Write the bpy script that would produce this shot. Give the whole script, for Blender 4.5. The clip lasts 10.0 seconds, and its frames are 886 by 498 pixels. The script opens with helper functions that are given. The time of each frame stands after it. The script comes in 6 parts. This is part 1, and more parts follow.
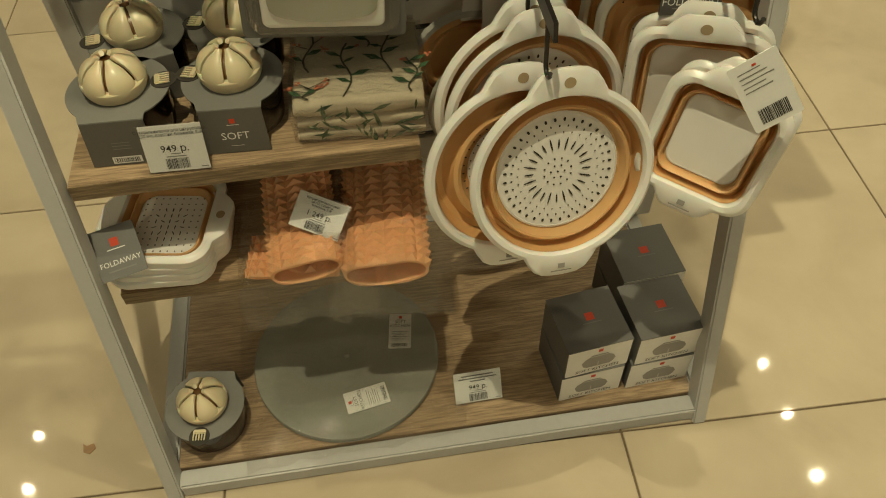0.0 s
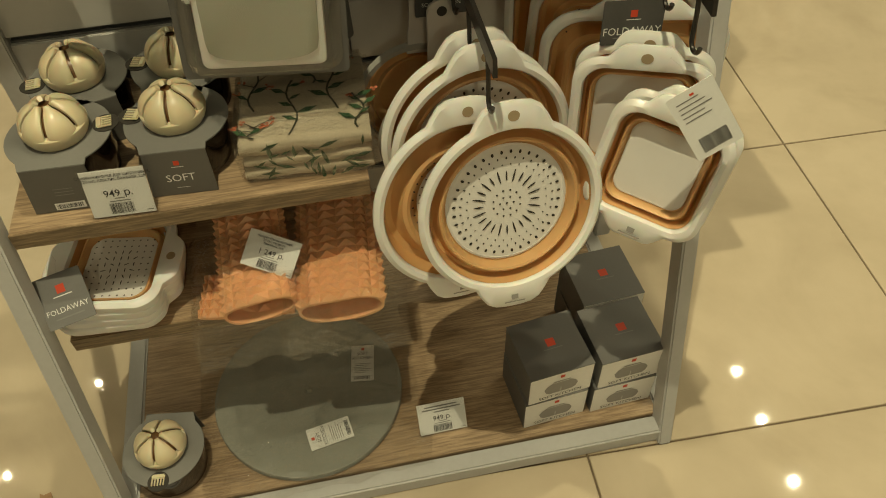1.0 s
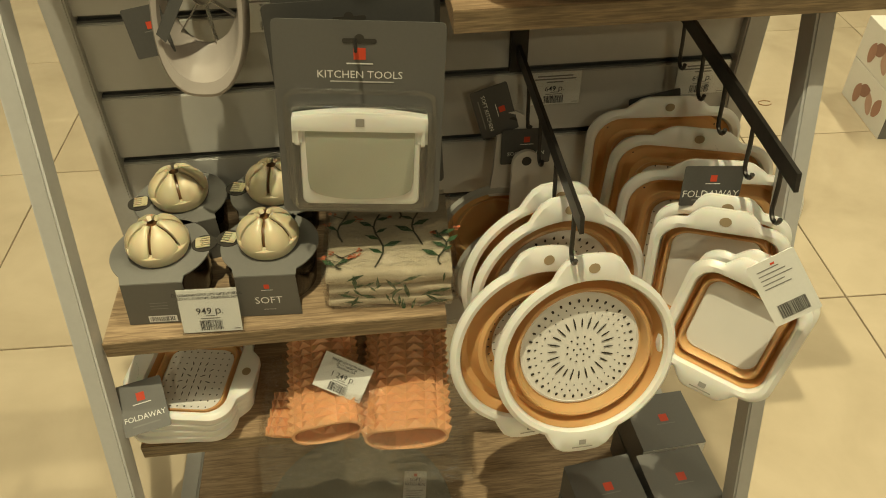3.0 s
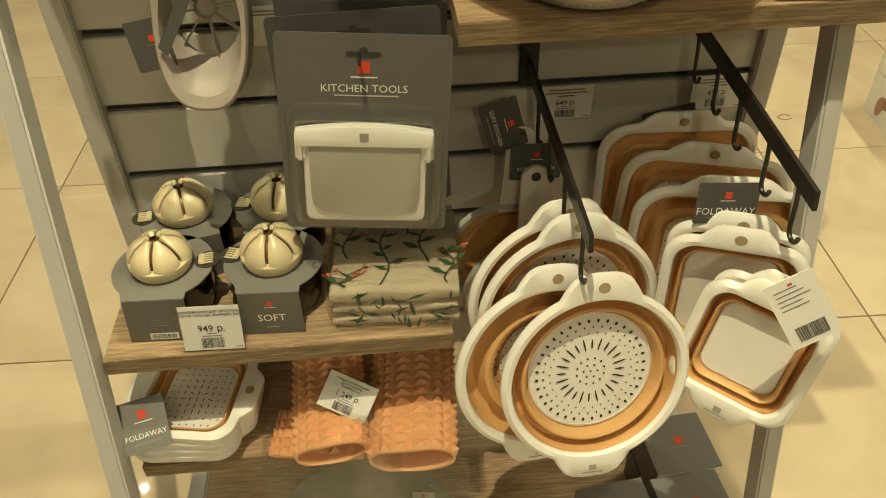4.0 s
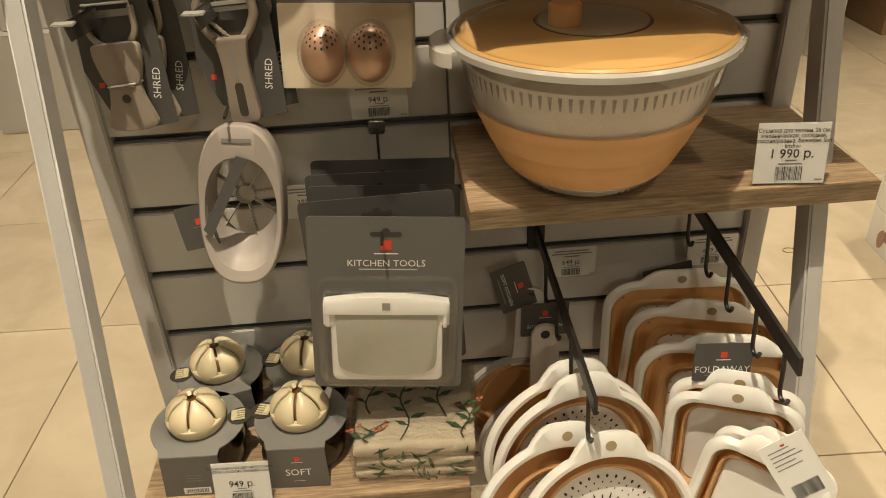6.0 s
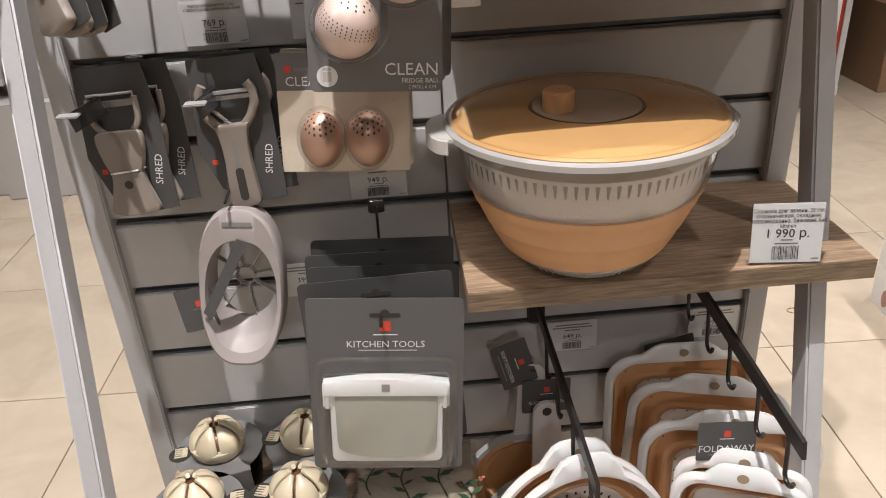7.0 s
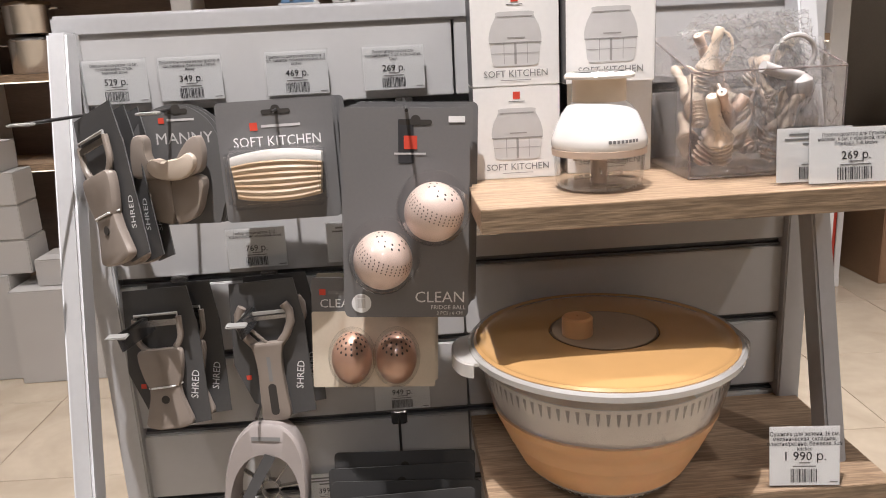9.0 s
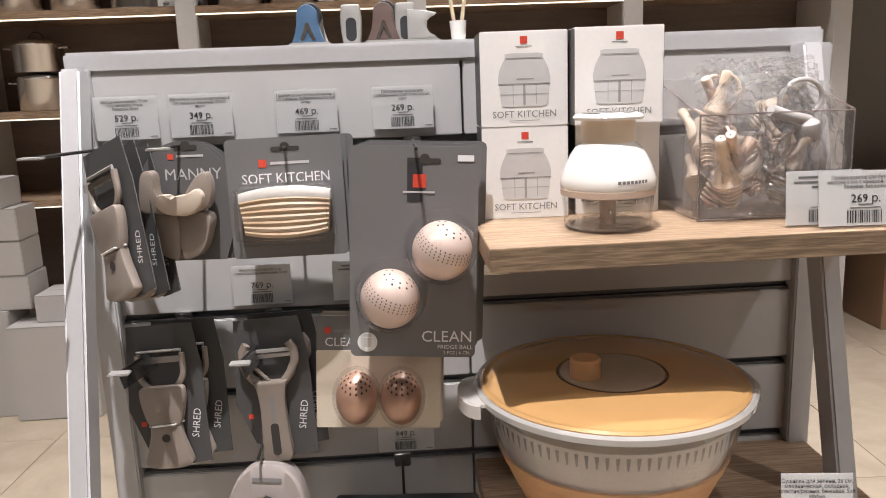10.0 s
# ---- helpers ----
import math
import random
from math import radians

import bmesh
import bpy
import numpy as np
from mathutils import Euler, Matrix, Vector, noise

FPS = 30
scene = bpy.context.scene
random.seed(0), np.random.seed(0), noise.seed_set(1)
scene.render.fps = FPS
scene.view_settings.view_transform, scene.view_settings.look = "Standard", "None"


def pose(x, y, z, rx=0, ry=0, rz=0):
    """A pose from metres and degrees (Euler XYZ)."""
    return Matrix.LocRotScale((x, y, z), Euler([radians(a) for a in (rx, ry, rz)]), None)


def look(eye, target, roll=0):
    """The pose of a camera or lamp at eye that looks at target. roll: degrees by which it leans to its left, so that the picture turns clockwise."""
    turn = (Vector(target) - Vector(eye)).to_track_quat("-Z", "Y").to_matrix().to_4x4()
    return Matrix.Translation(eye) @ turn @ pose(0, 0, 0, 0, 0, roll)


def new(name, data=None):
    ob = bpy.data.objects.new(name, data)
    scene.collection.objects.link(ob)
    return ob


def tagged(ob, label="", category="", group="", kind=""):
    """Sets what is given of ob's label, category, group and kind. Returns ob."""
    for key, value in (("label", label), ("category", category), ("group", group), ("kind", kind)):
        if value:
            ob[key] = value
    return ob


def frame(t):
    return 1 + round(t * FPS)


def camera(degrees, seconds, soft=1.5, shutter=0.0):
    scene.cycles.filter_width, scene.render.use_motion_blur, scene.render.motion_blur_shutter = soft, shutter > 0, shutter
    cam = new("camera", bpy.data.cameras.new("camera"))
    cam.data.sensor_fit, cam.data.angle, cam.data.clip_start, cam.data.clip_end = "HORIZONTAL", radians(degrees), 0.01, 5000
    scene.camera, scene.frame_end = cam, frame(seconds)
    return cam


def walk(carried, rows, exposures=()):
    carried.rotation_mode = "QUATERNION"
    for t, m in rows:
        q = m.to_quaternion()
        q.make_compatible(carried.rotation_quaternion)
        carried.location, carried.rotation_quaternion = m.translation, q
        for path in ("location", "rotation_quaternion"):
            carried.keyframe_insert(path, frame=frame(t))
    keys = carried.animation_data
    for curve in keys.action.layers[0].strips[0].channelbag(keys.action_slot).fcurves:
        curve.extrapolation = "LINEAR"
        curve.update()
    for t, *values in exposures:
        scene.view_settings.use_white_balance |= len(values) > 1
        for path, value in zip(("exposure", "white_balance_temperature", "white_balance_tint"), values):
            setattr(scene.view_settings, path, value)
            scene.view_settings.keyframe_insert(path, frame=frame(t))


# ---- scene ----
cam = camera(59.3, 10.0, soft=1.0)
PATH = [
    (0, (0.363, -0.507, 1.104), (0.517, 0.748, -0.445), -2.1),
    (0.5, (0.387, -0.501, 1.107), (0.58, 0.761, -0.432), -1.7),
    (1, (0.392, -0.493, 1.111), (0.614, 0.784, -0.412), -2.0),
    (1.5, (0.361, -0.489, 1.126), (0.577, 0.82, -0.37), -1.2),
    (2, (0.349, -0.488, 1.142), (0.547, 0.898, -0.286), 1.0),
    (2.5, (0.351, -0.488, 1.153), (0.525, 0.959, -0.216), 0.1),
    (2.7, (0.351, -0.489, 1.157), (0.519, 0.978, -0.192), -0.2),
    (3.8, (0.365, -0.466, 1.142), (0.481, 1.053, -0.153), -1.3),
    (4, (0.367, -0.467, 1.144), (0.479, 1.05, -0.154), -1.4),
    (4.5, (0.363, -0.477, 1.168), (0.473, 1.059, -0.107), -1.8),
    (5, (0.363, -0.49, 1.196), (0.465, 1.119, 0.012), -2.3),
    (5.5, (0.368, -0.497, 1.21), (0.456, 1.16, 0.093), -2.7),
    (5.7, (0.368, -0.499, 1.219), (0.457, 1.174, 0.126), -2.7),
    (6.8, (0.379, -0.485, 1.246), (0.456, 1.268, 0.286), -3.5),
    (7, (0.379, -0.485, 1.255), (0.464, 1.28, 0.319), -3.5),
    (7.5, (0.381, -0.488, 1.27), (0.469, 1.337, 0.455), -4.0),
    (8, (0.378, -0.488, 1.29), (0.47, 1.378, 0.577), -4.3),
    (8.5, (0.369, -0.497, 1.302), (0.464, 1.405, 0.693), -3.6),
    (9, (0.361, -0.507, 1.314), (0.462, 1.423, 0.798), -2.9),
    (9.5, (0.357, -0.511, 1.314), (0.458, 1.435, 0.862), -2.6),
    (10, (0.353, -0.503, 1.311), (0.461, 1.451, 0.898), -2.2),
]
EXPOSURES = [(0.0, -0.82, 9600, -11.0), (2.5, -0.42, 9600, -11.0), (5.5, -0.15, 10700, -5.5), (6.0, -0.1, 8400, 4.0), (6.6, 0.2, 5950, 12.5), (10.0, 0.22, 5980, 13.5)]
walk(cam, [(t, look(eye, target, roll)) for t, eye, target, roll in PATH], EXPOSURES)

# ---------------------------------------------------------------- light
world = bpy.data.worlds.new("world")
scene.world = world
world.use_nodes = True
world.node_tree.nodes["Background"].inputs[0].default_value = (1.0, 0.93, 0.85, 1)
world.node_tree.nodes["Background"].inputs[1].default_value = 0.075
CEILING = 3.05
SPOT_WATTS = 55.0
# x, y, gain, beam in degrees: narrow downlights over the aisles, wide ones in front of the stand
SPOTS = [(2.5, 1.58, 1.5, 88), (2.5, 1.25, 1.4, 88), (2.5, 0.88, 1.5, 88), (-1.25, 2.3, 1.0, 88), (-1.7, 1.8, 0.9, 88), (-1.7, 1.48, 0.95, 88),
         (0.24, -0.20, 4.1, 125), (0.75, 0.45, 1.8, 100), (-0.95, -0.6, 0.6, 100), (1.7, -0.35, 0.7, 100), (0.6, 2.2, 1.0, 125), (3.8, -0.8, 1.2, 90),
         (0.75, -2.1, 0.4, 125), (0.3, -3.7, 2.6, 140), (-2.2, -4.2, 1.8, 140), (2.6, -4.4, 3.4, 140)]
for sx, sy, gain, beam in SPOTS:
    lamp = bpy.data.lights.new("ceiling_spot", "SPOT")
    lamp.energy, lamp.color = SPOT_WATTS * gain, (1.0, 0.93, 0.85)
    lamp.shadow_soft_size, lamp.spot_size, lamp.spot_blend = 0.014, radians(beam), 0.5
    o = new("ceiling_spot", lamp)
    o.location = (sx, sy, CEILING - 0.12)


# ---------------------------------------------------------------- materials
def nodes_of(name):
    m = bpy.data.materials.new(name)
    m.use_nodes = True
    nt = m.node_tree
    return m, nt, nt.nodes["Principled BSDF"]


def surface(name, col, rough=0.5, metal=0.0, grain=60.0, amount=0.10, blotch=4.0, bump=0.05, spread=0.0, coat=0.0, sss=0.0, stretch=(1, 1, 1), vary=0.0):
    """A painted, moulded or printed surface with fine grain, larger blotches and a little relief."""
    m, nt, b = nodes_of(name)
    tc = nt.nodes.new("ShaderNodeTexCoord")
    mp = nt.nodes.new("ShaderNodeMapping")
    mp.inputs["Scale"].default_value = stretch
    nt.links.new(tc.outputs["Object"], mp.inputs[0])
    n1, n2 = nt.nodes.new("ShaderNodeTexNoise"), nt.nodes.new("ShaderNodeTexNoise")
    n1.inputs["Scale"].default_value, n2.inputs["Scale"].default_value = grain, blotch
    n1.inputs["Detail"].default_value, n2.inputs["Detail"].default_value = 5, 3
    for n in (n1, n2):
        nt.links.new(mp.outputs[0], n.inputs["Vector"])
    add = nt.nodes.new("ShaderNodeMath")
    add.operation = "ADD"
    nt.links.new(n1.outputs["Fac"], add.inputs[0])
    nt.links.new(n2.outputs["Fac"], add.inputs[1])
    ramp = nt.nodes.new("ShaderNodeMapRange")
    ramp.inputs[1].default_value, ramp.inputs[2].default_value = 0.6, 1.4
    ramp.inputs[3].default_value, ramp.inputs[4].default_value = 1 - amount, 1 + amount
    nt.links.new(add.outputs[0], ramp.inputs[0])
    mul = nt.nodes.new("ShaderNodeVectorMath")
    mul.operation = "SCALE"
    mul.inputs[0].default_value = col
    nt.links.new(ramp.outputs[0], mul.inputs["Scale"])
    last = mul
    if vary:
        info = nt.nodes.new("ShaderNodeObjectInfo")
        r2 = nt.nodes.new("ShaderNodeMapRange")
        r2.inputs[3].default_value, r2.inputs[4].default_value = 1 - vary, 1 + vary
        nt.links.new(info.outputs["Random"], r2.inputs[0])
        last = nt.nodes.new("ShaderNodeVectorMath")
        last.operation = "SCALE"
        nt.links.new(mul.outputs[0], last.inputs[0])
        nt.links.new(r2.outputs[0], last.inputs["Scale"])
    nt.links.new(last.outputs[0], b.inputs["Base Color"])
    b.inputs["Metallic"].default_value, b.inputs["Roughness"].default_value = metal, rough
    b.inputs["Coat Weight"].default_value, b.inputs["Coat Roughness"].default_value = coat, 0.08
    if sss:
        b.inputs["Subsurface Weight"].default_value, b.inputs["Subsurface Scale"].default_value = sss, 0.006
    if spread:
        rr = nt.nodes.new("ShaderNodeMapRange")
        rr.inputs[3].default_value, rr.inputs[4].default_value = rough - spread, rough + spread
        nt.links.new(n2.outputs["Fac"], rr.inputs[0])
        nt.links.new(rr.outputs[0], b.inputs["Roughness"])
    if bump:
        bp = nt.nodes.new("ShaderNodeBump")
        bp.inputs["Strength"].default_value, bp.inputs["Distance"].default_value = bump, 0.002
        nt.links.new(n1.outputs["Fac"], bp.inputs["Height"])
        nt.links.new(bp.outputs[0], b.inputs["Normal"])
    return m


def clear(name, tint=(0.97, 0.98, 0.98), ior=1.45, rough=0.03, wrinkle=0.0, scale=40.0, haze=0.0, haze_col=(0.8, 0.8, 0.8), edge=0.75):
    """Thin clear plastic: see-through, with a reflecting skin and, for film, wrinkles."""
    m, nt, b = nodes_of(name)
    nt.nodes.remove(b)
    out = nt.nodes["Material Output"]
    tr, gl, fr, mx = (nt.nodes.new("ShaderNode" + k) for k in ("BsdfTransparent", "BsdfGlossy", "LayerWeight", "MixShader"))
    tr.inputs[0].default_value = (*tint, 1)
    gl.inputs["Roughness"].default_value = rough
    pw, ad = nt.nodes.new("ShaderNodeMath"), nt.nodes.new("ShaderNodeMath")
    pw.operation, pw.inputs[1].default_value = "POWER", 4.0
    ad.operation, ad.inputs[1].default_value, ad.inputs[2].default_value = "MULTIPLY_ADD", edge, (ior - 1) ** 2 / (ior + 1) ** 2 * 1.6
    nt.links.new(fr.outputs["Facing"], pw.inputs[0])
    nt.links.new(pw.outputs[0], ad.inputs[0])
    body = tr
    if haze:
        df, hz = nt.nodes.new("ShaderNodeBsdfDiffuse"), nt.nodes.new("ShaderNodeMixShader")
        df.inputs[0].default_value = (*haze_col, 1)
        hz.inputs[0].default_value = haze
        nt.links.new(tr.outputs[0], hz.inputs[1])
        nt.links.new(df.outputs[0], hz.inputs[2])
        body = hz
    nt.links.new(ad.outputs[0], mx.inputs[0])
    nt.links.new(body.outputs[0], mx.inputs[1])
    nt.links.new(gl.outputs[0], mx.inputs[2])
    nt.links.new(mx.outputs[0], out.inputs[0])
    if wrinkle:
        tc, ns, bp = nt.nodes.new("ShaderNodeTexCoord"), nt.nodes.new("ShaderNodeTexNoise"), nt.nodes.new("ShaderNodeBump")
        ns.inputs["Scale"].default_value, ns.inputs["Detail"].default_value, ns.inputs["Distortion"].default_value = scale, 4, 1.2
        bp.inputs["Strength"].default_value, bp.inputs["Distance"].default_value = wrinkle, 0.01
        nt.links.new(tc.outputs["Object"], ns.inputs["Vector"])
        nt.links.new(ns.outputs["Fac"], bp.inputs["Height"])
        nt.links.new(bp.outputs[0], gl.inputs["Normal"])
        nt.links.new(bp.outputs[0], fr.inputs["Normal"])
    return m


def wood(name, light, dark, rough=0.5):
    """Oak laminate with long grain along x, pores and faint cross saw marks."""
    m, nt, b = nodes_of(name)
    tc, mp = nt.nodes.new("ShaderNodeTexCoord"), nt.nodes.new("ShaderNodeMapping")
    mp.inputs["Scale"].default_value = (1.6, 24.0, 24.0)
    nt.links.new(tc.outputs["Object"], mp.inputs[0])
    n1, n2, n3 = (nt.nodes.new("ShaderNodeTexNoise") for _ in range(3))
    n1.inputs["Scale"].default_value, n1.inputs["Detail"].default_value, n1.inputs["Distortion"].default_value = 12, 9, 0.4
    n2.inputs["Scale"].default_value, n2.inputs["Detail"].default_value = 28, 5
    n3.inputs["Scale"].default_value, n3.inputs["Detail"].default_value = 3.5, 2
    nt.links.new(mp.outputs[0], n1.inputs["Vector"])
    nt.links.new(mp.outputs[0], n2.inputs["Vector"])
    nt.links.new(tc.outputs["Object"], n3.inputs["Vector"])
    a = nt.nodes.new("ShaderNodeMath")
    a.operation, a.inputs[1].default_value = "MULTIPLY_ADD", 0.55
    nt.links.new(n2.outputs["Fac"], a.inputs[0])
    nt.links.new(n1.outputs["Fac"], a.inputs[2])
    c = nt.nodes.new("ShaderNodeMath")
    c.operation, c.inputs[1].default_value = "MULTIPLY_ADD", 0.4
    nt.links.new(n3.outputs["Fac"], c.inputs[0])
    nt.links.new(a.outputs[0], c.inputs[2])
    r = nt.nodes.new("ShaderNodeValToRGB")
    r.color_ramp.elements[0].position, r.color_ramp.elements[0].color = 0.36, (*dark, 1)
    r.color_ramp.elements[1].position, r.color_ramp.elements[1].color = 0.63, (*light, 1)
    rng = nt.nodes.new("ShaderNodeMapRange")
    rng.inputs[1].default_value, rng.inputs[2].default_value = 0.45, 1.55
    nt.links.new(c.outputs[0], rng.inputs[0])
    nt.links.new(rng.outputs[0], r.inputs[0])
    nt.links.new(r.outputs[0], b.inputs["Base Color"])
    b.inputs["Roughness"].default_value = rough
    bp = nt.nodes.new("ShaderNodeBump")
    bp.inputs["Strength"].default_value, bp.inputs["Distance"].default_value = 0.25, 0.002
    nt.links.new(a.outputs[0], bp.inputs["Height"])
    nt.links.new(bp.outputs[0], b.inputs["Normal"])
    return m


def stone_tile(name):
    """Polished beige porcelain with soft clouds and a different tone from tile to tile."""
    m, nt, b = nodes_of(name)
    tc, info = nt.nodes.new("ShaderNodeTexCoord"), nt.nodes.new("ShaderNodeObjectInfo")
    off = nt.nodes.new("ShaderNodeVectorMath")
    off.operation = "ADD"
    sc = nt.nodes.new("ShaderNodeMath")
    sc.operation, sc.inputs[1].default_value = "MULTIPLY", 37.0
    nt.links.new(info.outputs["Random"], sc.inputs[0])
    nt.links.new(tc.outputs["Object"], off.inputs[0])
    nt.links.new(sc.outputs[0], off.inputs[1])
    n1, n2 = nt.nodes.new("ShaderNodeTexNoise"), nt.nodes.new("ShaderNodeTexNoise")
    n1.inputs["Scale"].default_value, n1.inputs["Detail"].default_value, n1.inputs["Distortion"].default_value = 3.0, 6, 1.4
    n2.inputs["Scale"].default_value, n2.inputs["Detail"].default_value = 22, 6
    for n in (n1, n2):
        nt.links.new(off.outputs[0], n.inputs["Vector"])
    r = nt.nodes.new("ShaderNodeValToRGB")
    r.color_ramp.elements[0].position, r.color_ramp.elements[0].color = 0.3, (0.47, 0.385, 0.285, 1)
    r.color_ramp.elements[1].position, r.color_ramp.elements[1].color = 0.7, (0.57, 0.475, 0.36, 1)
    mixed = nt.nodes.new("ShaderNodeMath")
    mixed.operation, mixed.inputs[1].default_value = "MULTIPLY_ADD", 0.25
    nt.links.new(n2.outputs["Fac"], mixed.inputs[0])
    nt.links.new(n1.outputs["Fac"], mixed.inputs[2])
    sub = nt.nodes.new("ShaderNodeMath")
    sub.operation, sub.inputs[1].default_value = "SUBTRACT", 0.125
    nt.links.new(mixed.outputs[0], sub.inputs[0])
    nt.links.new(sub.outputs[0], r.inputs[0])
    nt.links.new(r.outputs[0], b.inputs["Base Color"])
    rr = nt.nodes.new("ShaderNodeMapRange")
    rr.inputs[3].default_value, rr.inputs[4].default_value = 0.015, 0.035
    nt.links.new(n1.outputs["Fac"], rr.inputs[0])
    nt.links.new(rr.outputs[0], b.inputs["Roughness"])
    return m


TILE = stone_tile("polished_tile")
GROUT = surface("grout", (0.16, 0.115, 0.075), 0.9, grain=200, amount=0.25, bump=0.2)
PLASTER = surface("wall_paint", (0.33, 0.31, 0.29), 0.85, grain=150, amount=0.05, bump=0.08)
CEIL = surface("ceiling_paint", (0.22, 0.215, 0.21), 0.9, grain=90, amount=0.04)
FRAME = surface("frame_paint", (0.48, 0.475, 0.475), 0.42, grain=120, amount=0.05, blotch=9, bump=0.03, spread=0.08)
SLAT = surface("slat_board", (0.52, 0.51, 0.50), 0.5, grain=90, amount=0.03, blotch=3, bump=0.02, spread=0.06)
GROOVE = surface("groove_metal", (0.17, 0.17, 0.17), 0.4, 0.6, amount=0.2)
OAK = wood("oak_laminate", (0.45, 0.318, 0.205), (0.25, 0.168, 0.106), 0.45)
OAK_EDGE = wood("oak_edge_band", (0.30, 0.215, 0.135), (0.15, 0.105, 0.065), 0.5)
WHITE = surface("white_plastic", (0.76, 0.75, 0.73), 0.30, grain=40, amount=0.03, bump=0.0, sss=0.12)
PLATE = surface("white_plate", (0.74, 0.725, 0.71), 0.36, grain=40, amount=0.03, bump=0.0)
PEACH = surface("peach_silicone", (0.63, 0.365, 0.175), 0.42, grain=50, amount=0.06, bump=0.02, sss=0.1)
CREAM = surface("cream_plastic", (0.64, 0.55, 0.385), 0.33, grain=40, amount=0.04, bump=0.0, sss=0.15)
TAUPE_PALE = surface("pale_taupe_plastic", (0.50, 0.42, 0.34), 0.42, grain=60, amount=0.05, bump=0.02)
TAUPE = surface("taupe_plastic", (0.24, 0.20, 0.168), 0.42, grain=60, amount=0.05, bump=0.02)
ROSE = surface("rose_pearl_plastic", (0.66, 0.515, 0.44), 0.3, 0.15, grain=90, amount=0.08, bump=0.0, coat=0.3)
COPPER = surface("copper_pearl_plastic", (0.50, 0.30, 0.21), 0.3, 0.35, grain=90, amount=0.08, bump=0.0, coat=0.3)
SALMON = surface("salmon_silicone", (0.86, 0.46, 0.26), 0.5, grain=70, amount=0.08, bump=0.02, sss=0.1)
CARD = surface("grey_card", (0.15, 0.146, 0.144), 0.55, grain=300, amount=0.05, bump=0.02, vary=0.06)
# Real dark cards; on the rear pouch packs the darkness stands for shade.
CARD_DARK_OR_SHADED = surface("dark_or_shaded_card", (0.068, 0.066, 0.065), 0.5, grain=300, amount=0.08, bump=0.02, vary=0.1)
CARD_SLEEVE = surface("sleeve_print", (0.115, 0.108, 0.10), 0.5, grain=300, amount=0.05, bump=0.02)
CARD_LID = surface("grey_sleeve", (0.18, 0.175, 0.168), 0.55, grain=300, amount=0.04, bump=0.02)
CARD_BEIGE = surface("beige_card", (0.66, 0.58, 0.46), 0.55, grain=300, amount=0.04, bump=0.02)
PAPER = surface("white_paper", (0.76, 0.76, 0.75), 0.6, grain=300, amount=0.03, bump=0.01)
BOXCARD = surface("white_box_card", (0.80, 0.78, 0.75), 0.5, grain=200, amount=0.03, bump=0.01)
INK = surface("black_ink", (0.025, 0.025, 0.028), 0.6, amount=0.1, bump=0)
INK_GREY = surface("grey_ink", (0.20, 0.195, 0.19), 0.6, amount=0.1, bump=0)
INK_WHITE = surface("white_ink", (0.74, 0.74, 0.73), 0.6, amount=0.05, bump=0)
RED = surface("red_ink", (0.60, 0.06, 0.03), 0.55, amount=0.08, bump=0)
PRINT_A = surface("pale_print", (0.30, 0.285, 0.27), 0.55, amount=0.06, bump=0)
PRINT_B = surface("light_print", (0.53, 0.515, 0.50), 0.55, amount=0.06, bump=0)
DARK = surface("hole_shadow", (0.035, 0.03, 0.025), 0.8, amount=0.1, bump=0)
HOOK = surface("dark_steel", (0.055, 0.05, 0.047), 0.4, 0.7, grain=120, amount=0.2, bump=0.03)
CHROME = surface("steel", (0.66, 0.64, 0.62), 0.24, 1.0, grain=120, amount=0.05, bump=0.0)
SMOKE = clear("smoky_plastic", (0.22, 0.13, 0.08), 1.5, 0.05, haze=0.22, haze_col=(0.06, 0.035, 0.022))
ACRYLIC = clear("clear_acrylic", (0.985, 0.978, 0.975), 1.5, 0.03, haze=0.03, haze_col=(0.8, 0.76, 0.74))
FROST = clear("frosted_plastic", (0.92, 0.90, 0.87), 1.5, 0.12, haze=0.55, haze_col=(0.80, 0.77, 0.73))
BLISTER = clear("blister", (0.98, 0.98, 0.98), 1.45, 0.05)
FILM = clear("wrapping_film", (0.985, 0.98, 0.97), 1.8, 0.06, wrinkle=0.95, scale=85.0, edge=0.45)
STRIP = clear("smoky_strip", (0.45, 0.45, 0.46), 1.5, 0.08, haze=0.25, haze_col=(0.16, 0.16, 0.16))
HOLDER = clear("label_holder", (0.99, 0.99, 0.99), 1.3, 0.06)
GREYLID = clear("grey_silicone", (0.70, 0.70, 0.66), 1.45, 0.25, haze=0.60, haze_col=(0.46, 0.465, 0.43))
CLOTH = surface("cream_cotton", (0.48, 0.415, 0.32), 0.85, grain=350, amount=0.12, bump=0.25)
LEAF = surface("leaf_print", (0.028, 0.075, 0.03), 0.85, amount=0.2, bump=0)
STEM = surface("stem_print", (0.05, 0.05, 0.03), 0.85, amount=0.2, bump=0)
BLOOM = surface("bloom_print", (0.50, 0.15, 0.08), 0.85, amount=0.2, bump=0)
CARTON = surface("brown_cardboard", (0.33, 0.20, 0.115), 0.8, grain=120, amount=0.12, bump=0.05)
WALNUT = surface("brown_back_panel", (0.19, 0.145, 0.12), 0.6, grain=30, amount=0.2, stretch=(1, 1, 9))
BLUE = surface("blue_plastic", (0.07, 0.13, 0.22), 0.35, amount=0.06, bump=0)
GREY_PLASTIC = surface("grey_plastic", (0.33, 0.32, 0.30), 0.4, amount=0.05, bump=0)
GREY_FIGURE = surface("pale_grey_plastic", (0.50, 0.47, 0.45), 0.42, amount=0.05, bump=0)
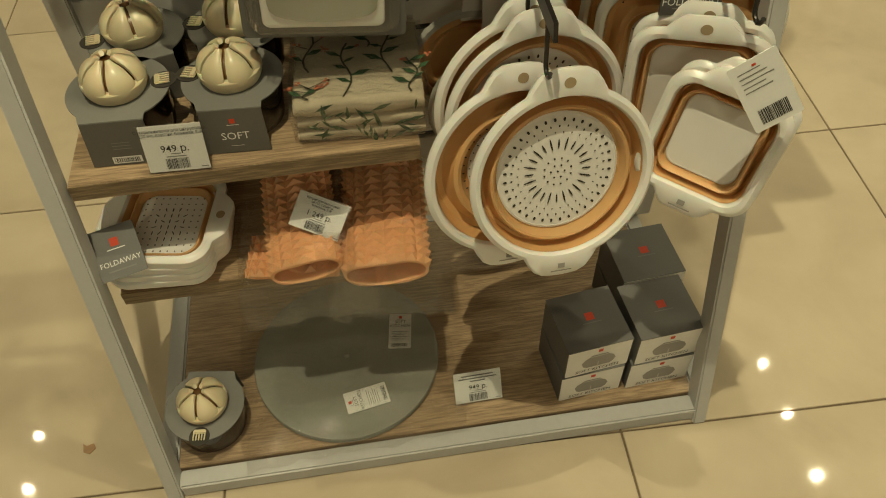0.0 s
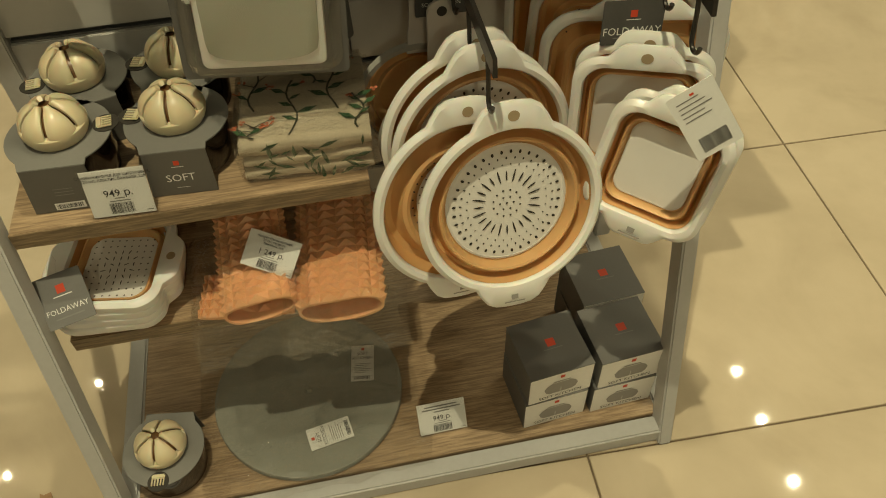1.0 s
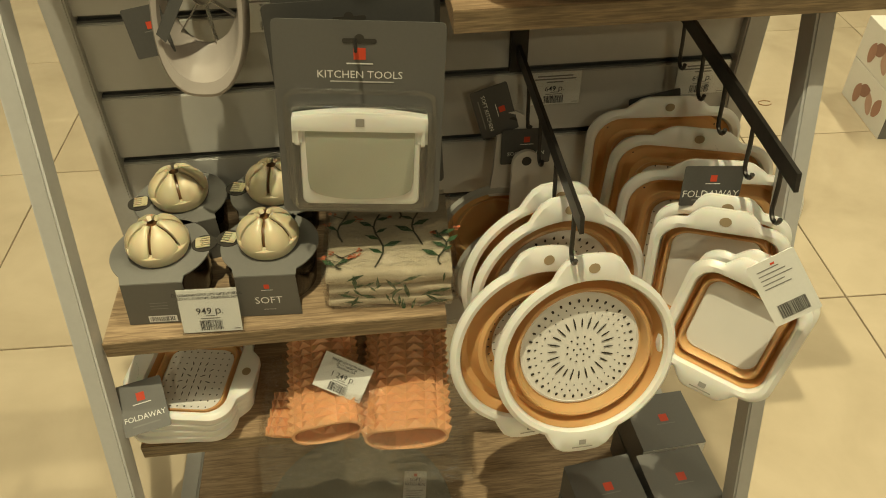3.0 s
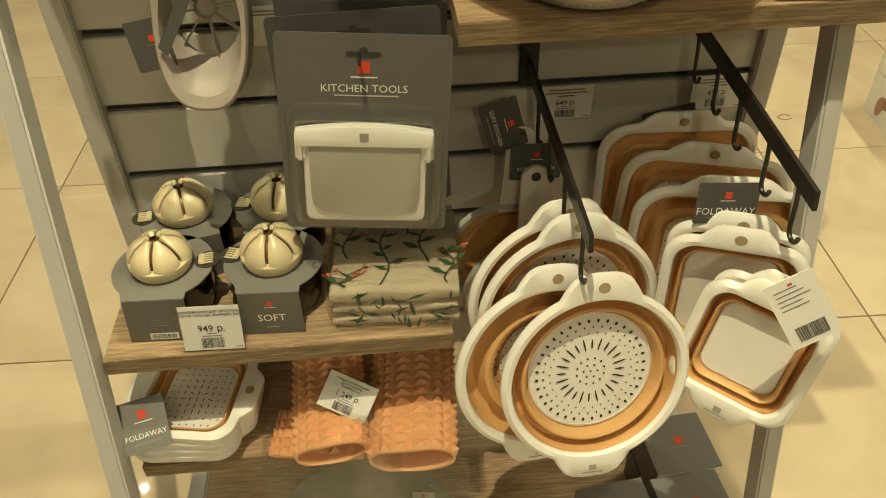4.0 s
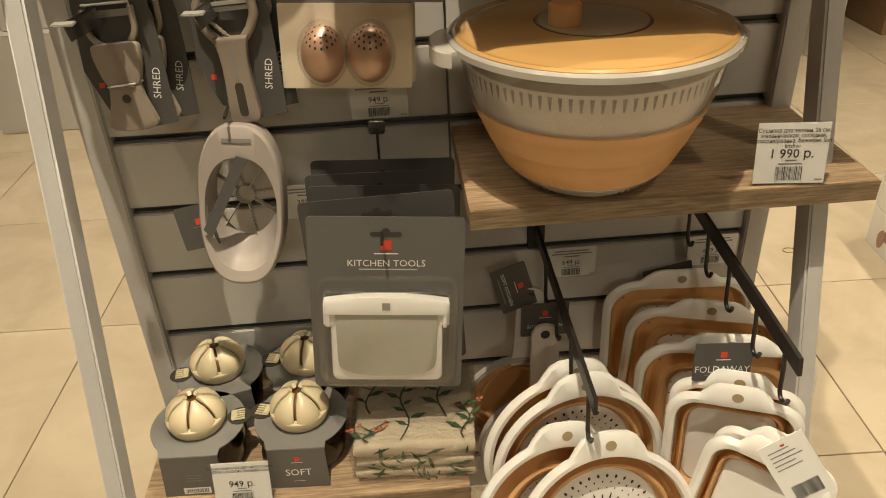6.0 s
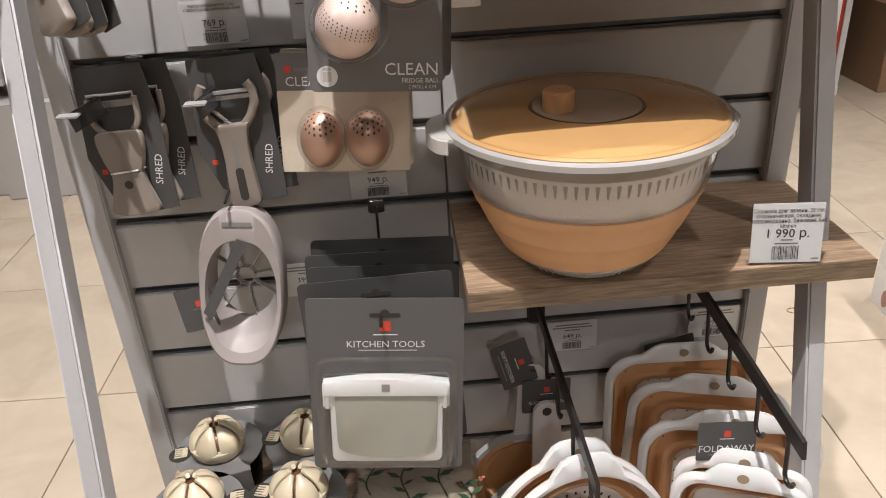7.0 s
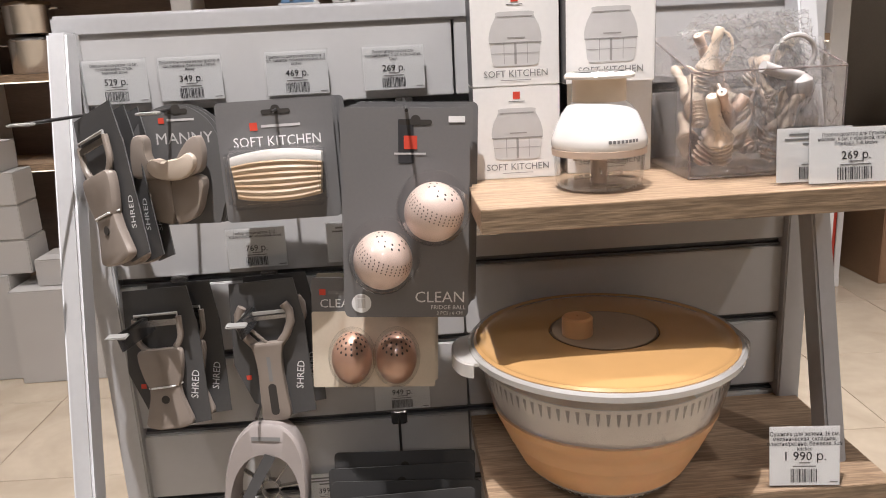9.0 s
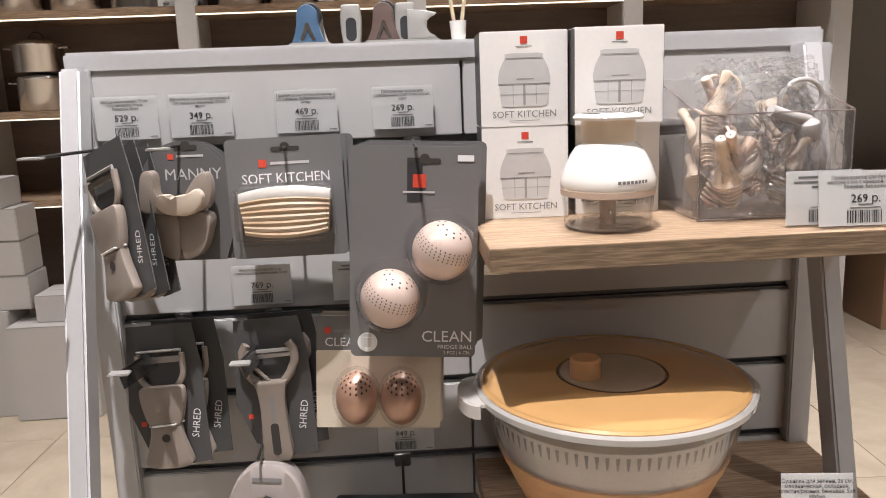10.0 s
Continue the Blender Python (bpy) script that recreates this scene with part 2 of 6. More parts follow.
REDBOARD = surface("red_board", (0.55, 0.05, 0.025), 0.5, amount=0.1, bump=0)
PINKS = [surface("pink_print", c, 0.5, amount=0.06, bump=0) for c in ((0.40, 0.21, 0.16), (0.52, 0.33, 0.27), (0.30, 0.15, 0.115))]
LED = bpy.data.materials.new("led_strip")
LED.use_nodes = True
LED.node_tree.nodes["Principled BSDF"].inputs["Emission Color"].default_value = (1, 0.85, 0.6, 1)
LED.node_tree.nodes["Principled BSDF"].inputs["Emission Strength"].default_value = 1.3


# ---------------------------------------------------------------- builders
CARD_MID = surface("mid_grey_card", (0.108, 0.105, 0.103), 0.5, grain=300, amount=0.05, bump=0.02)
# White box card darkened: the dim light at the back is in its colour.
STOREBOX = surface("dimmed_white_card", (0.50, 0.475, 0.45), 0.6, grain=200, amount=0.04, bump=0.01)
HOLE = surface("hole_shade", (0.36, 0.27, 0.17), 0.8, amount=0.1, bump=0)
MARK = surface("faint_white_ink", (0.50, 0.49, 0.48), 0.6, amount=0.05, bump=0)


def part(name, bm, material, parent=None, label="", m=None, sharp=38):
    me = bpy.data.meshes.new(name)
    bmesh.ops.recalc_face_normals(bm, faces=bm.faces)
    bm.to_mesh(me)
    bm.free()
    me.materials.append(material)
    me.shade_smooth()
    me.set_sharp_from_angle(angle=radians(sharp))
    ob = new(name, me)
    if parent is not None:
        ob.parent = parent
    if m is not None:
        ob.matrix_basis = m
    if label:
        ob["label"] = label
    return ob


def thing(name, label, category, m=None, group="", kind=""):
    ob = new(name)
    ob.empty_display_size = 0.02
    if m is not None:
        ob.matrix_basis = m
    return tagged(ob, label, category, group, kind)


def box(bm, lo, hi, bevel=0.0, seg=2):
    c = [(lo[i] + hi[i]) / 2 for i in range(3)]
    s = [hi[i] - lo[i] for i in range(3)]
    vs = bmesh.ops.create_cube(bm, size=1.0, matrix=Matrix.Translation(c) @ Matrix.Diagonal((*s, 1)))["verts"]
    if bevel:
        es = list({e for v in vs for e in v.link_edges})
        bmesh.ops.bevel(bm, geom=es, offset=bevel, segments=seg, affect="EDGES", clamp_overlap=True)
    return bm


def boxed(lo, hi, bevel=0.0, seg=2):
    return box(bmesh.new(), lo, hi, bevel, seg)


def rrect(w, h, r, n=6):
    """A rounded rectangle as (x, z) points, counter-clockwise."""
    pts = []
    for cx, cz, a0 in ((w / 2 - r, h / 2 - r, 0), (-w / 2 + r, h / 2 - r, 90), (-w / 2 + r, -h / 2 + r, 180), (w / 2 - r, -h / 2 + r, 270)):
        for i in range(n + 1):
            a = radians(a0 + 90 * i / n)
            pts.append((cx + r * math.cos(a), cz + r * math.sin(a)))
    return pts


def ring(r, n=48, cx=0.0, cz=0.0, sz=1.0):
    return [(cx + r * math.cos(2 * math.pi * i / n), cz + sz * r * math.sin(2 * math.pi * i / n)) for i in range(n)]


def loft(bm, loops, cap0=True, cap1=True, closed=False):
    """Skin between loops of equal length (3D points)."""
    rows = [[bm.verts.new(p) for p in lp] for lp in loops]
    n = len(rows[0])
    pairs = list(zip(rows, rows[1:])) + ([(rows[-1], rows[0])] if closed else [])
    for a, b in pairs:
        for i in range(n):
            j = (i + 1) % n
            bm.faces.new((a[i], a[j], b[j], b[i]))
    if not closed:
        if cap0:
            bm.faces.new(rows[0][::-1])
        if cap1:
            bm.faces.new(rows[-1])
    return bm


def at_y(pts, y):
    return [(x, y, z) for x, z in pts]


def at_z(pts, z):
    return [(x, y, z) for x, y in pts]


def plate(pts, y0, y1):
    """A flat piece with the outline pts (x, z) between y0 and y1."""
    return loft(bmesh.new(), [at_y(pts, y0), at_y(pts, y1)])


def slab(pts, z0, z1):
    return loft(bmesh.new(), [at_z(pts, z0), at_z(pts, z1)])


def lathe(profile, n=48, bm=None, cap0=False, cap1=False, closed=False):
    """Turned about z from (radius, height) pairs."""
    bm = bm or bmesh.new()
    return loft(bm, [at_z(ring(max(r, 1e-4), n), z) for r, z in profile], cap0, cap1, closed)


def tube(pts, r, n=8, bm=None, flat=1.0):
    bm = bm or bmesh.new()
    pts = [Vector(p) for p in pts]
    loops = []
    for i, p in enumerate(pts):
        d = (pts[min(i + 1, len(pts) - 1)] - pts[max(i - 1, 0)]).normalized()
        ref = Vector((1, 0, 0)) if abs(d.x) < 0.8 else Vector((0, 0, 1))
        u = d.cross(ref).normalized()
        v = d.cross(u)
        loops.append([p + u * r * math.cos(2 * math.pi * k / n) + v * r * flat * math.sin(2 * math.pi * k / n) for k in range(n)])
    return loft(bm, loops)


def warp(bm, f):
    for v in bm.verts:
        v.co = Vector(f(v.co))
    return bm


def lettering(text, size, material, parent, x=0.0, z=0.0, y=0.0, align="CENTER", m=None, spacing=1.0, name="lettering", narrow=1.0, bold=0.0):
    c = bpy.data.curves.new("lettering", "FONT")
    c.body, c.size, c.align_x, c.align_y, c.resolution_u, c.space_line = text, size, align, "CENTER", 2, spacing
    c.offset = bold * size
    tmp = bpy.data.objects.new("lettering", c)
    me = bpy.data.meshes.new_from_object(tmp)
    bpy.data.objects.remove(tmp)
    bpy.data.curves.remove(c)
    me.transform(Matrix.Translation((x, y, z)) @ Matrix.Rotation(radians(90), 4, "X") @ Matrix.Diagonal((narrow, 1, 1, 1)))
    me.materials.clear()
    me.materials.append(material)
    ob = new(name, me)
    ob.parent = parent
    if m is not None:
        ob.matrix_basis = m
    return ob


def bars(parent, rows, y, material=INK, name="print_bars", m=None):
    """Flat printed bars (x0, x1, z0, z1)."""
    bm = bmesh.new()
    for x0, x1, z0, z1 in rows:
        bm.faces.new([bm.verts.new(p) for p in ((x0, y, z0), (x1, y, z0), (x1, y, z1), (x0, y, z1))])
    return part(name, bm, material, parent, m=m)


def barcode(x0, x1, z0, z1, rnd):
    rows, x = [], x0
    while x < x1:
        w = rnd.choice((0.5, 0.5, 1.0, 1.5)) * (x1 - x0) / 40
        rows.append((x, min(x + w, x1), z0, z1))
        x += w + rnd.choice((0.5, 1.0)) * (x1 - x0) / 40
    return rows


def emblem(parent, x, z, s, y, m=None, word=True, ink=INK_WHITE):
    """The maker's mark as a plain red square over a plain bar."""
    bars(parent, [(x - s / 2, x + s / 2, z - s / 2, z + s / 2)], y, RED, "emblem", m)
    if word:
        bars(parent, [(x - s * 1.1, x + s * 1.1, z - s * 0.90, z - s * 0.78)], y, ink, "maker_bar", m)


def price_tag(m, text, price, w=0.068, h=0.047, label="white paper price label in a clear holder on the slatted wall", lean=False, seed=1):
    """Paper price label with its print behind a clear plastic pocket; origin at the lower left corner."""
    t = thing("price_tag", label, "price tag", m, "price labels")
    part("paper", boxed((0, 0.0, 0), (w, 0.0006, h)), PAPER, t)
    rnd = random.Random(seed)
    n = text.count("\n") + 1
    if text:
        lettering(text, h * 0.098, INK, t, w / 2, h * (0.94 - 0.048 * n), -0.0004, spacing=0.85, narrow=0.86, bold=0.006)
    else:
        bars(t, [(w * 0.16, w * 0.84, h * 0.86, h * 0.90), (w * 0.10, w * 0.90, h * 0.77, h * 0.81), (w * 0.34, w * 0.66, h * 0.68, h * 0.72)], -0.0004, INK_GREY)
    lettering(price, h * 0.21, INK, t, w * 0.5, h * 0.49, -0.0004, name="price", bold=0.006)
    bars(t, [(w * 0.42, w * 0.58, h * 0.375, h * 0.395), (w * 0.33, w * 0.66, h * 0.315, h * 0.335), (w * 0.86, w * 0.97, h * 0.05, h * 0.07)], -0.0004, INK_GREY)
    bars(t, barcode(w * 0.3, w * 0.68, h * 0.05, h * 0.28, rnd), -0.0004, INK, "barcode")
    hold = boxed((-0.002, -0.0016, -0.001), (w + 0.002, -0.001, h + 0.002))
    if lean:
        box(hold, (-0.002, -0.0016, -0.0022), (w + 0.002, 0.022, -0.001))
    part("clear_pocket", hold, HOLDER, t, "clear plastic pocket")
    return t

# ---------------------------------------------------------------- room
def room():
    floor = tagged(part("floor", boxed((-4.2, -6.6, -0.1), (5.4, 4.2, -0.003)), GROUT), "dark grout bed under the shop's beige tiles", "floor", kind="structure")
    for name, lo, hi in (("wall_north", (-4.2, 3.75, -0.003), (5.4, 3.95, CEILING)), ("wall_south", (-4.2, -6.6, -0.003), (5.4, -6.4, CEILING)),
                         ("wall_west", (-4.2, -6.4, -0.003), (-4.0, 3.75, CEILING)), ("wall_east", (5.2, -6.4, -0.003), (5.4, 3.75, CEILING))):
        tagged(part(name, boxed(lo, hi), PLASTER), "plain grey painted shop wall", "wall", kind="structure")
    tagged(part("ceiling", boxed((-4.2, -6.6, CEILING), (5.4, 4.2, CEILING + 0.15)), CEIL), "plain grey shop ceiling", "ceiling", kind="structure")
    return floor


FLOOR = room()
Z_SLOT = [0.279 + 0.097 * k for k in range(11)]
WALL_Y = 0.394
X0, X1 = 0.017, 0.829


# ---------------------------------------------------------------- the stand
def display_stand():
    s = thing("display_stand", "light grey metal display stand with slatted back wall, slanting legs", "display stand")
    for x, top, low in ((0.013, 0.0130, 0.0195), (0.820, 0.8205, 0.8085)):
        loops = []
        for y, z, cx in ((-0.004, 0.0, low), (0.378, 1.342, top)):
            loops.append([(cx - 0.0105, y - 0.017, z), (cx + 0.0105, y - 0.017, z), (cx + 0.0105, y + 0.017, z), (cx - 0.0105, y + 0.017, z)])
        leg = loft(bmesh.new(), loops)
        bmesh.ops.bevel(leg, geom=list(leg.edges), offset=0.0025, segments=2, affect="EDGES")
        part("leg", leg, FRAME, s)
        box_x = x - 0.003 if x < 0.4 else x + 0.022
        part("post", boxed((box_x - 0.014, WALL_Y - 0.012, 0.03), (box_x + 0.014, WALL_Y + 0.03, 1.342), 0.002), FRAME, s)
        part("side_rail", boxed((x - 0.014, 0.018, 0.0), (x + 0.014, 0.45, 0.032), 0.003), FRAME, s)
    part("front_rail", boxed((0.029, -0.012, 0.0), (0.804, 0.016, 0.030), 0.003), FRAME, s)
    part("rear_rail", boxed((0.027, 0.43, 0.0), (0.806, 0.45, 0.030), 0.003), FRAME, s)
    part("top_rail", boxed((-0.004, 0.3915, 1.337), (0.850, 0.455, 1.360), 0.003), FRAME, s)
    part("base_board", boxed((0.029, 0.018, 0.012), (0.804, 0.428, 0.034), 0.001), OAK, s, "worn oak laminate base board")
    part("back_sheet", boxed((X0, WALL_Y + 0.013, 0.20), (X1, WALL_Y + 0.018, 1.337)), GROOVE, s)
    edges = [0.20] + Z_SLOT + [1.337 + 0.006]
    for a, b in zip(edges, edges[1:]):
        for xa, xb in ((X0, 0.4295), (0.4325, X1)):
            bm = boxed((xa, WALL_Y, a + 0.0055), (xb, WALL_Y + 0.0125, b - 0.0055), 0.0012)
            part("slat_panel", bm, SLAT, s)
    for z in Z_SLOT:
        part("groove_lip", boxed((X0, WALL_Y + 0.006, z - 0.0055), (X1, WALL_Y + 0.0125, z - 0.0025)), GROOVE, s)
    return s


display_stand()


def shelf(x0, x1, y0, z0, label):
    t = thing("wooden_shelf", label, "shelf", pose((x0 + x1) / 2, y0, z0), "oak shelves")
    w, d = x1 - x0, WALL_Y - y0 - 0.001
    part("board", boxed((-w / 2, 0.0016, 0), (w / 2, d, 0.022), 0.0008), OAK, t)
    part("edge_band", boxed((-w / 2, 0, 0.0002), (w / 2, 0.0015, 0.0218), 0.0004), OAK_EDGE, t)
    for x in (-w / 2 + 0.06, w / 2 - 0.06):
        part("bracket", boxed((x - 0.003, 0.05, -0.012), (x + 0.003, d, -0.0005), 0.001), FRAME, t)
    for x in (-w / 2 + 0.030, w / 2 - 0.066):
        part("wall_clip", boxed((x - 0.018, d - 0.004, -0.058), (x + 0.018, d - 0.0005, -0.044), 0.001), CHROME, t, "small steel wall clip")
    return t


SH1, SH2, SH3, SH4 = 0.498, 0.315, 0.852, 1.168
shelf(0.031, 0.421, 0.138, SH1 - 0.022, "short oak laminate shelf carrying citrus squeezers and folded cloth")
shelf(0.028, 0.425, 0.127, SH2 - 0.022, "low oak laminate shelf with folding colanders and rolled mats")
shelf(0.433, 0.852, 0.174, SH3 - 0.022, "oak laminate shelf carrying the large salad spinner")
shelf(0.431, 0.838, 0.160, SH4 - 0.022, "top oak laminate shelf with boxes and a clear bin")


# ---------------------------------------------------------------- folding colanders
def round_outline(r, n=72, tab=0.018, half=0.021):
    """Circle with a rounded lug above and below."""
    pts = []
    for i in range(n):
        a = 2 * math.pi * i / n
        x, z = math.cos(a), math.sin(a)
        off = abs(math.atan2(x, abs(z)))
        k = max(0.0, 1 - (off / 0.42) ** 2)
        pts.append(((r + tab * min(1.0, k * 1.35)) * x, (r + tab * min(1.0, k * 1.35)) * z))
    return pts


def square_outline(w, h, r, tab=0.016, n=10, steps=14):
    pts = []
    base = rrect(w, h, r, n)
    half = w * 0.27
    # long runs on the top and bottom carry the lugs
    dense = []
    for i, p in enumerate(base):
        q = base[(i + 1) % len(base)]
        dense.append(p)
        if abs(p[0] - q[0]) > w * 0.3:
            for k in range(1, steps):
                dense.append((p[0] + (q[0] - p[0]) * k / steps, p[1] + (q[1] - p[1]) * k / steps))
        elif abs(p[1] - q[1]) > h * 0.3:
            for k in range(1, 4):
                dense.append((p[0] + (q[0] - p[0]) * k / 4, p[1] + (q[1] - p[1]) * k / 4))
    for x, z in dense:
        k = max(0.0, 1 - (x / half) ** 2) if abs(abs(z) - h / 2) < 1e-6 else 0.0
        pts.append((x, z + math.copysign(tab * min(1.0, 1.5 * k), z)))
    return pts


def shrink(pts, d, w, h):
    """The same outline, scaled about its middle so that its half width falls by d."""
    return [(x * (w / 2 - d) / (w / 2), z * (h / 2 - d) / (h / 2)) for x, z in pts]


def hole_disc(bm, x, z, y, rx, rz=None, ang=0.0, n=8):
    rz = rz or rx
    c, s = math.cos(ang), math.sin(ang)
    vs = []
    for i in range(n):
        a = 2 * math.pi * i / n
        u, v = rx * math.cos(a), rz * math.sin(a)
        vs.append(bm.verts.new((x + u * c - v * s, y, z + u * s + v * c)))
    bm.faces.new(vs)


def colander(kind, w, h, label, m, holes=True, face=PLATE, group="hanging colanders", mark=True, fold=None, skirt=0.0058):
    """A collapsed silicone colander seen into its bowl: rim with lugs, folded silicone wall, plate."""
    t = thing("folding_colander" if holes else "folding_basin", label, "colander" if holes else "basin", m, group)
    if kind == "round":
        out = round_outline(w / 2)
        inner = lambda d: [((w / 2 - d) * math.cos(2 * math.pi * i / 72), (w / 2 - d) * math.sin(2 * math.pi * i / 72)) for i in range(72)]
    else:
        r0 = w * 0.19
        out = square_outline(w, h, r0)
        base = square_outline(w, h, r0, tab=0.0)
        inner = lambda d: shrink(base, d, w, h)
    deep = 1.0 if kind == "round" else 0.8
    f = fold or (0.86 if kind == "round" else 0.5)
    raw = inner
    inner = lambda d: raw(d if d < 0.0126 else 0.0124 + (d - 0.0124) * f)
    grow = lambda pts, d: [(x * (1 + d / (w / 2)), z * (1 + d / (h / 2))) for x, z in pts]
    rim = loft(bmesh.new(), [at_y(inner(0.0125), 0.006), at_y(inner(0.0115), 0.0), at_y(inner(0.0098), -0.003), at_y(inner(0.005), -0.0042), at_y(grow(out, -0.003), -0.003), at_y(out, 0.0),
                             at_y(out, skirt * 0.6), at_y(grow(out, -0.002), skirt)], closed=True)
    part("rim", rim, WHITE, t, "white plastic rim with hanging lugs")
    wall = [(0.0124, 0.002), (0.0135, 0.010), (0.0165, 0.021), (0.0205, 0.023), (0.0235, 0.018), (0.0255, 0.0085), (0.0280, 0.0070), (0.0305, 0.0085), (0.0325, 0.016), (0.0345, 0.0205), (0.0375, 0.021)]
    part("silicone_wall", loft(bmesh.new(), [at_y(inner(d), y * deep) for d, y in wall], False, False), PEACH, t, "folded peach silicone wall")
    back = [(0.0124, 0.004), (0.0125, 0.014), (0.0155, 0.024), (0.0215, 0.027), (0.0345, 0.0265), (0.0375, 0.0235)]
    part("silicone_back", loft(bmesh.new(), [at_y(inner(d), y) for d, y in back], False, False), PEACH, t)
    part("plate", loft(bmesh.new(), [at_y(inner(0.0372), 0.0195 * deep), at_y(inner(0.040), 0.0188 * deep), at_y(inner(0.0402), 0.0245)]), face, t, "white base plate")
    if holes:
        bm = bmesh.new()
        y = 0.0184 * deep
        if kind == "round":
            rp = w / 2 - 0.0375
            for rr, cnt, sz in ((0.0, 1, 0.0012), (0.12, 6, 0.0012), (0.24, 12, 0.0012)):
                for i in range(cnt):
                    a = 2 * math.pi * (i + 0.5 * (rr > 0.2)) / cnt
                    hole_disc(bm, rr * rp * math.cos(a), rr * rp * math.sin(a), y, sz)
            for i in range(24):
                a = 2 * math.pi * i / 24
                hole_disc(bm, 0.50 * rp * math.cos(a), 0.50 * rp * math.sin(a), y, 0.0080 if i % 2 else 0.0058, 0.0010, a)
            for rr, cnt, sz in ((0.70, 30, 0.0011), (0.81, 34, 0.0014), (0.92, 36, 0.0022)):
                for i in range(cnt):
                    a = 2 * math.pi * (i + 0.5 * (rr > 0.8)) / cnt
                    hole_disc(bm, rr * rp * math.cos(a), rr * rp * math.sin(a), y, sz, sz * 0.68, a)
        else:
            pw, ph = w / 2 - 0.031, h / 2 - 0.031
            nx, nz = 10, 9
            for i in range(nx):
                for k in range(nz):
                    x, z = -pw + 2 * pw * i / (nx - 1), -ph + 2 * ph * k / (nz - 1)
                    if math.hypot(x / pw, z / ph) < 0.62:
                        hole_disc(bm, x, z, y, 0.0036, 0.0007, math.atan2(z, x) if (i + k) % 2 else 0.0)
                    else:
                        hole_disc(bm, x, z, y, 0.0011)
        part("perforation", bm, DARK, t, "rows of drain holes and slits")
    lug = h / 2 + 0.004
    bm = bmesh.new()
    hole_disc(bm, 0, lug, -0.0046, 0.0062, 0.0055, n=20)
    part("hanging_hole", bm, HOLE, t)
    if mark:
        bars(t, [(-0.004, 0.004, -lug - 0.002, -lug + 0.004), (-0.012, 0.012, -lug - 0.006, -lug - 0.0045)], -0.0046, PRINT_A, "moulded_mark")
    return t


def hung(x, y, z, pitch, roll, yaw):
    return Matrix.Translation((x, y, z)) @ Matrix.Rotation(radians(yaw), 4, "Z") @ Matrix.Rotation(radians(pitch), 4, "X") @ Matrix.Rotation(radians(roll), 4, "Y")


RC = "round white folding colander with peach silicone wall, hanging"
colander("round", 0.203, 0.203, RC, hung(0.560, 0.040, 0.518, -19, 4, 6))
colander("round", 0.203, 0.203, RC, hung(0.515, 0.074, 0.504, -17, 9, 12), fold=1.7)
colander("round", 0.208, 0.208, RC, hung(0.548, 0.124, 0.534, -10, 4, 8))
colander("round", 0.208, 0.208, RC, hung(0.541, 0.150, 0.534, -9, 5, 8))
SB = "small square white folding basin with peach silicone wall, hanging"
colander("square", 0.128, 0.134, SB, hung(0.706, 0.030, 0.550, -17, 7, -36), holes=False, group="hanging basins")
colander("square", 0.128, 0.134, SB, hung(0.721, 0.044, 0.548, -16, 7, -39), holes=False, group="hanging basins")
colander("square", 0.144, 0.152, SB, hung(0.709, 0.098, 0.556, -9, -1, -22), holes=False, group="hanging basins")
colander("square", 0.144, 0.152, SB, hung(0.720, 0.120, 0.556, -9, -1, -22), holes=False, group="hanging basins")
BC = "large rectangular folding colander with peach silicone wall, hanging"
colander("square", 0.215, 0.190, BC, hung(0.737, 0.190, 0.532, -8, 2, -9), fold=1.35)
colander("square", 0.205, 0.190, BC, hung(0.740, 0.270, 0.525, -7, 4, -10), fold=1.35)
colander("square", 0.205, 0.190, BC, hung(0.728, 0.332, 0.534, -6, 1, -2), fold=1.35)


def hook_arm(x, z0, z1, y1, hooks):
    """Flat dark steel arm from the slatted wall with hooks along its underside."""
    t = thing("hook_arm", "dark steel display arm with hooks on the slatted wall", "display hook", pose(x, 0, 0), "hook arms")
    bm = bmesh.new()
    loops = [[(-0.0022, WALL_Y, z0 - 0.009), (0.0022, WALL_Y, z0 - 0.009), (0.0022, WALL_Y, z0 + 0.009), (-0.0022, WALL_Y, z0 + 0.009)],
             [(-0.0022, y1, z1 - 0.009), (0.0022, y1, z1 - 0.009), (0.0022, y1 + 0.004, z1 + 0.009), (-0.0022, y1 + 0.004, z1 + 0.009)]]
    part("bar", loft(bm, loops), HOOK, t)
    part("wall_plate", boxed((-0.012, WALL_Y - 0.006, z0 - 0.03), (0.012, WALL_Y - 0.001, z0 + 0.03), 0.002), HOOK, t)
    for y in hooks:
        k = (y - y1) / (WALL_Y - y1)
        z = z1 + (z0 - z1) * k - 0.006
        pts = [(0, y, z), (0, y - 0.004, z - 0.02), (0, y - 0.006, z - 0.042)]
        for a in range(0, 200, 25):
            r = radians(a)
            pts.append((0, y - 0.006 - 0.009 * (1 - math.cos(r)), z - 0.042 - 0.010 * math.sin(r)))
        part("hook", tube(pts, 0.0024, 8), HOOK, t)
    return t


hook_arm(0.727, 0.757, 0.735, 0.036, (0.068, 0.135, 0.21, 0.275, 0.34))
hook_arm(0.541, 0.697, 0.686, 0.058, (0.088, 0.17, 0.25, 0.32))


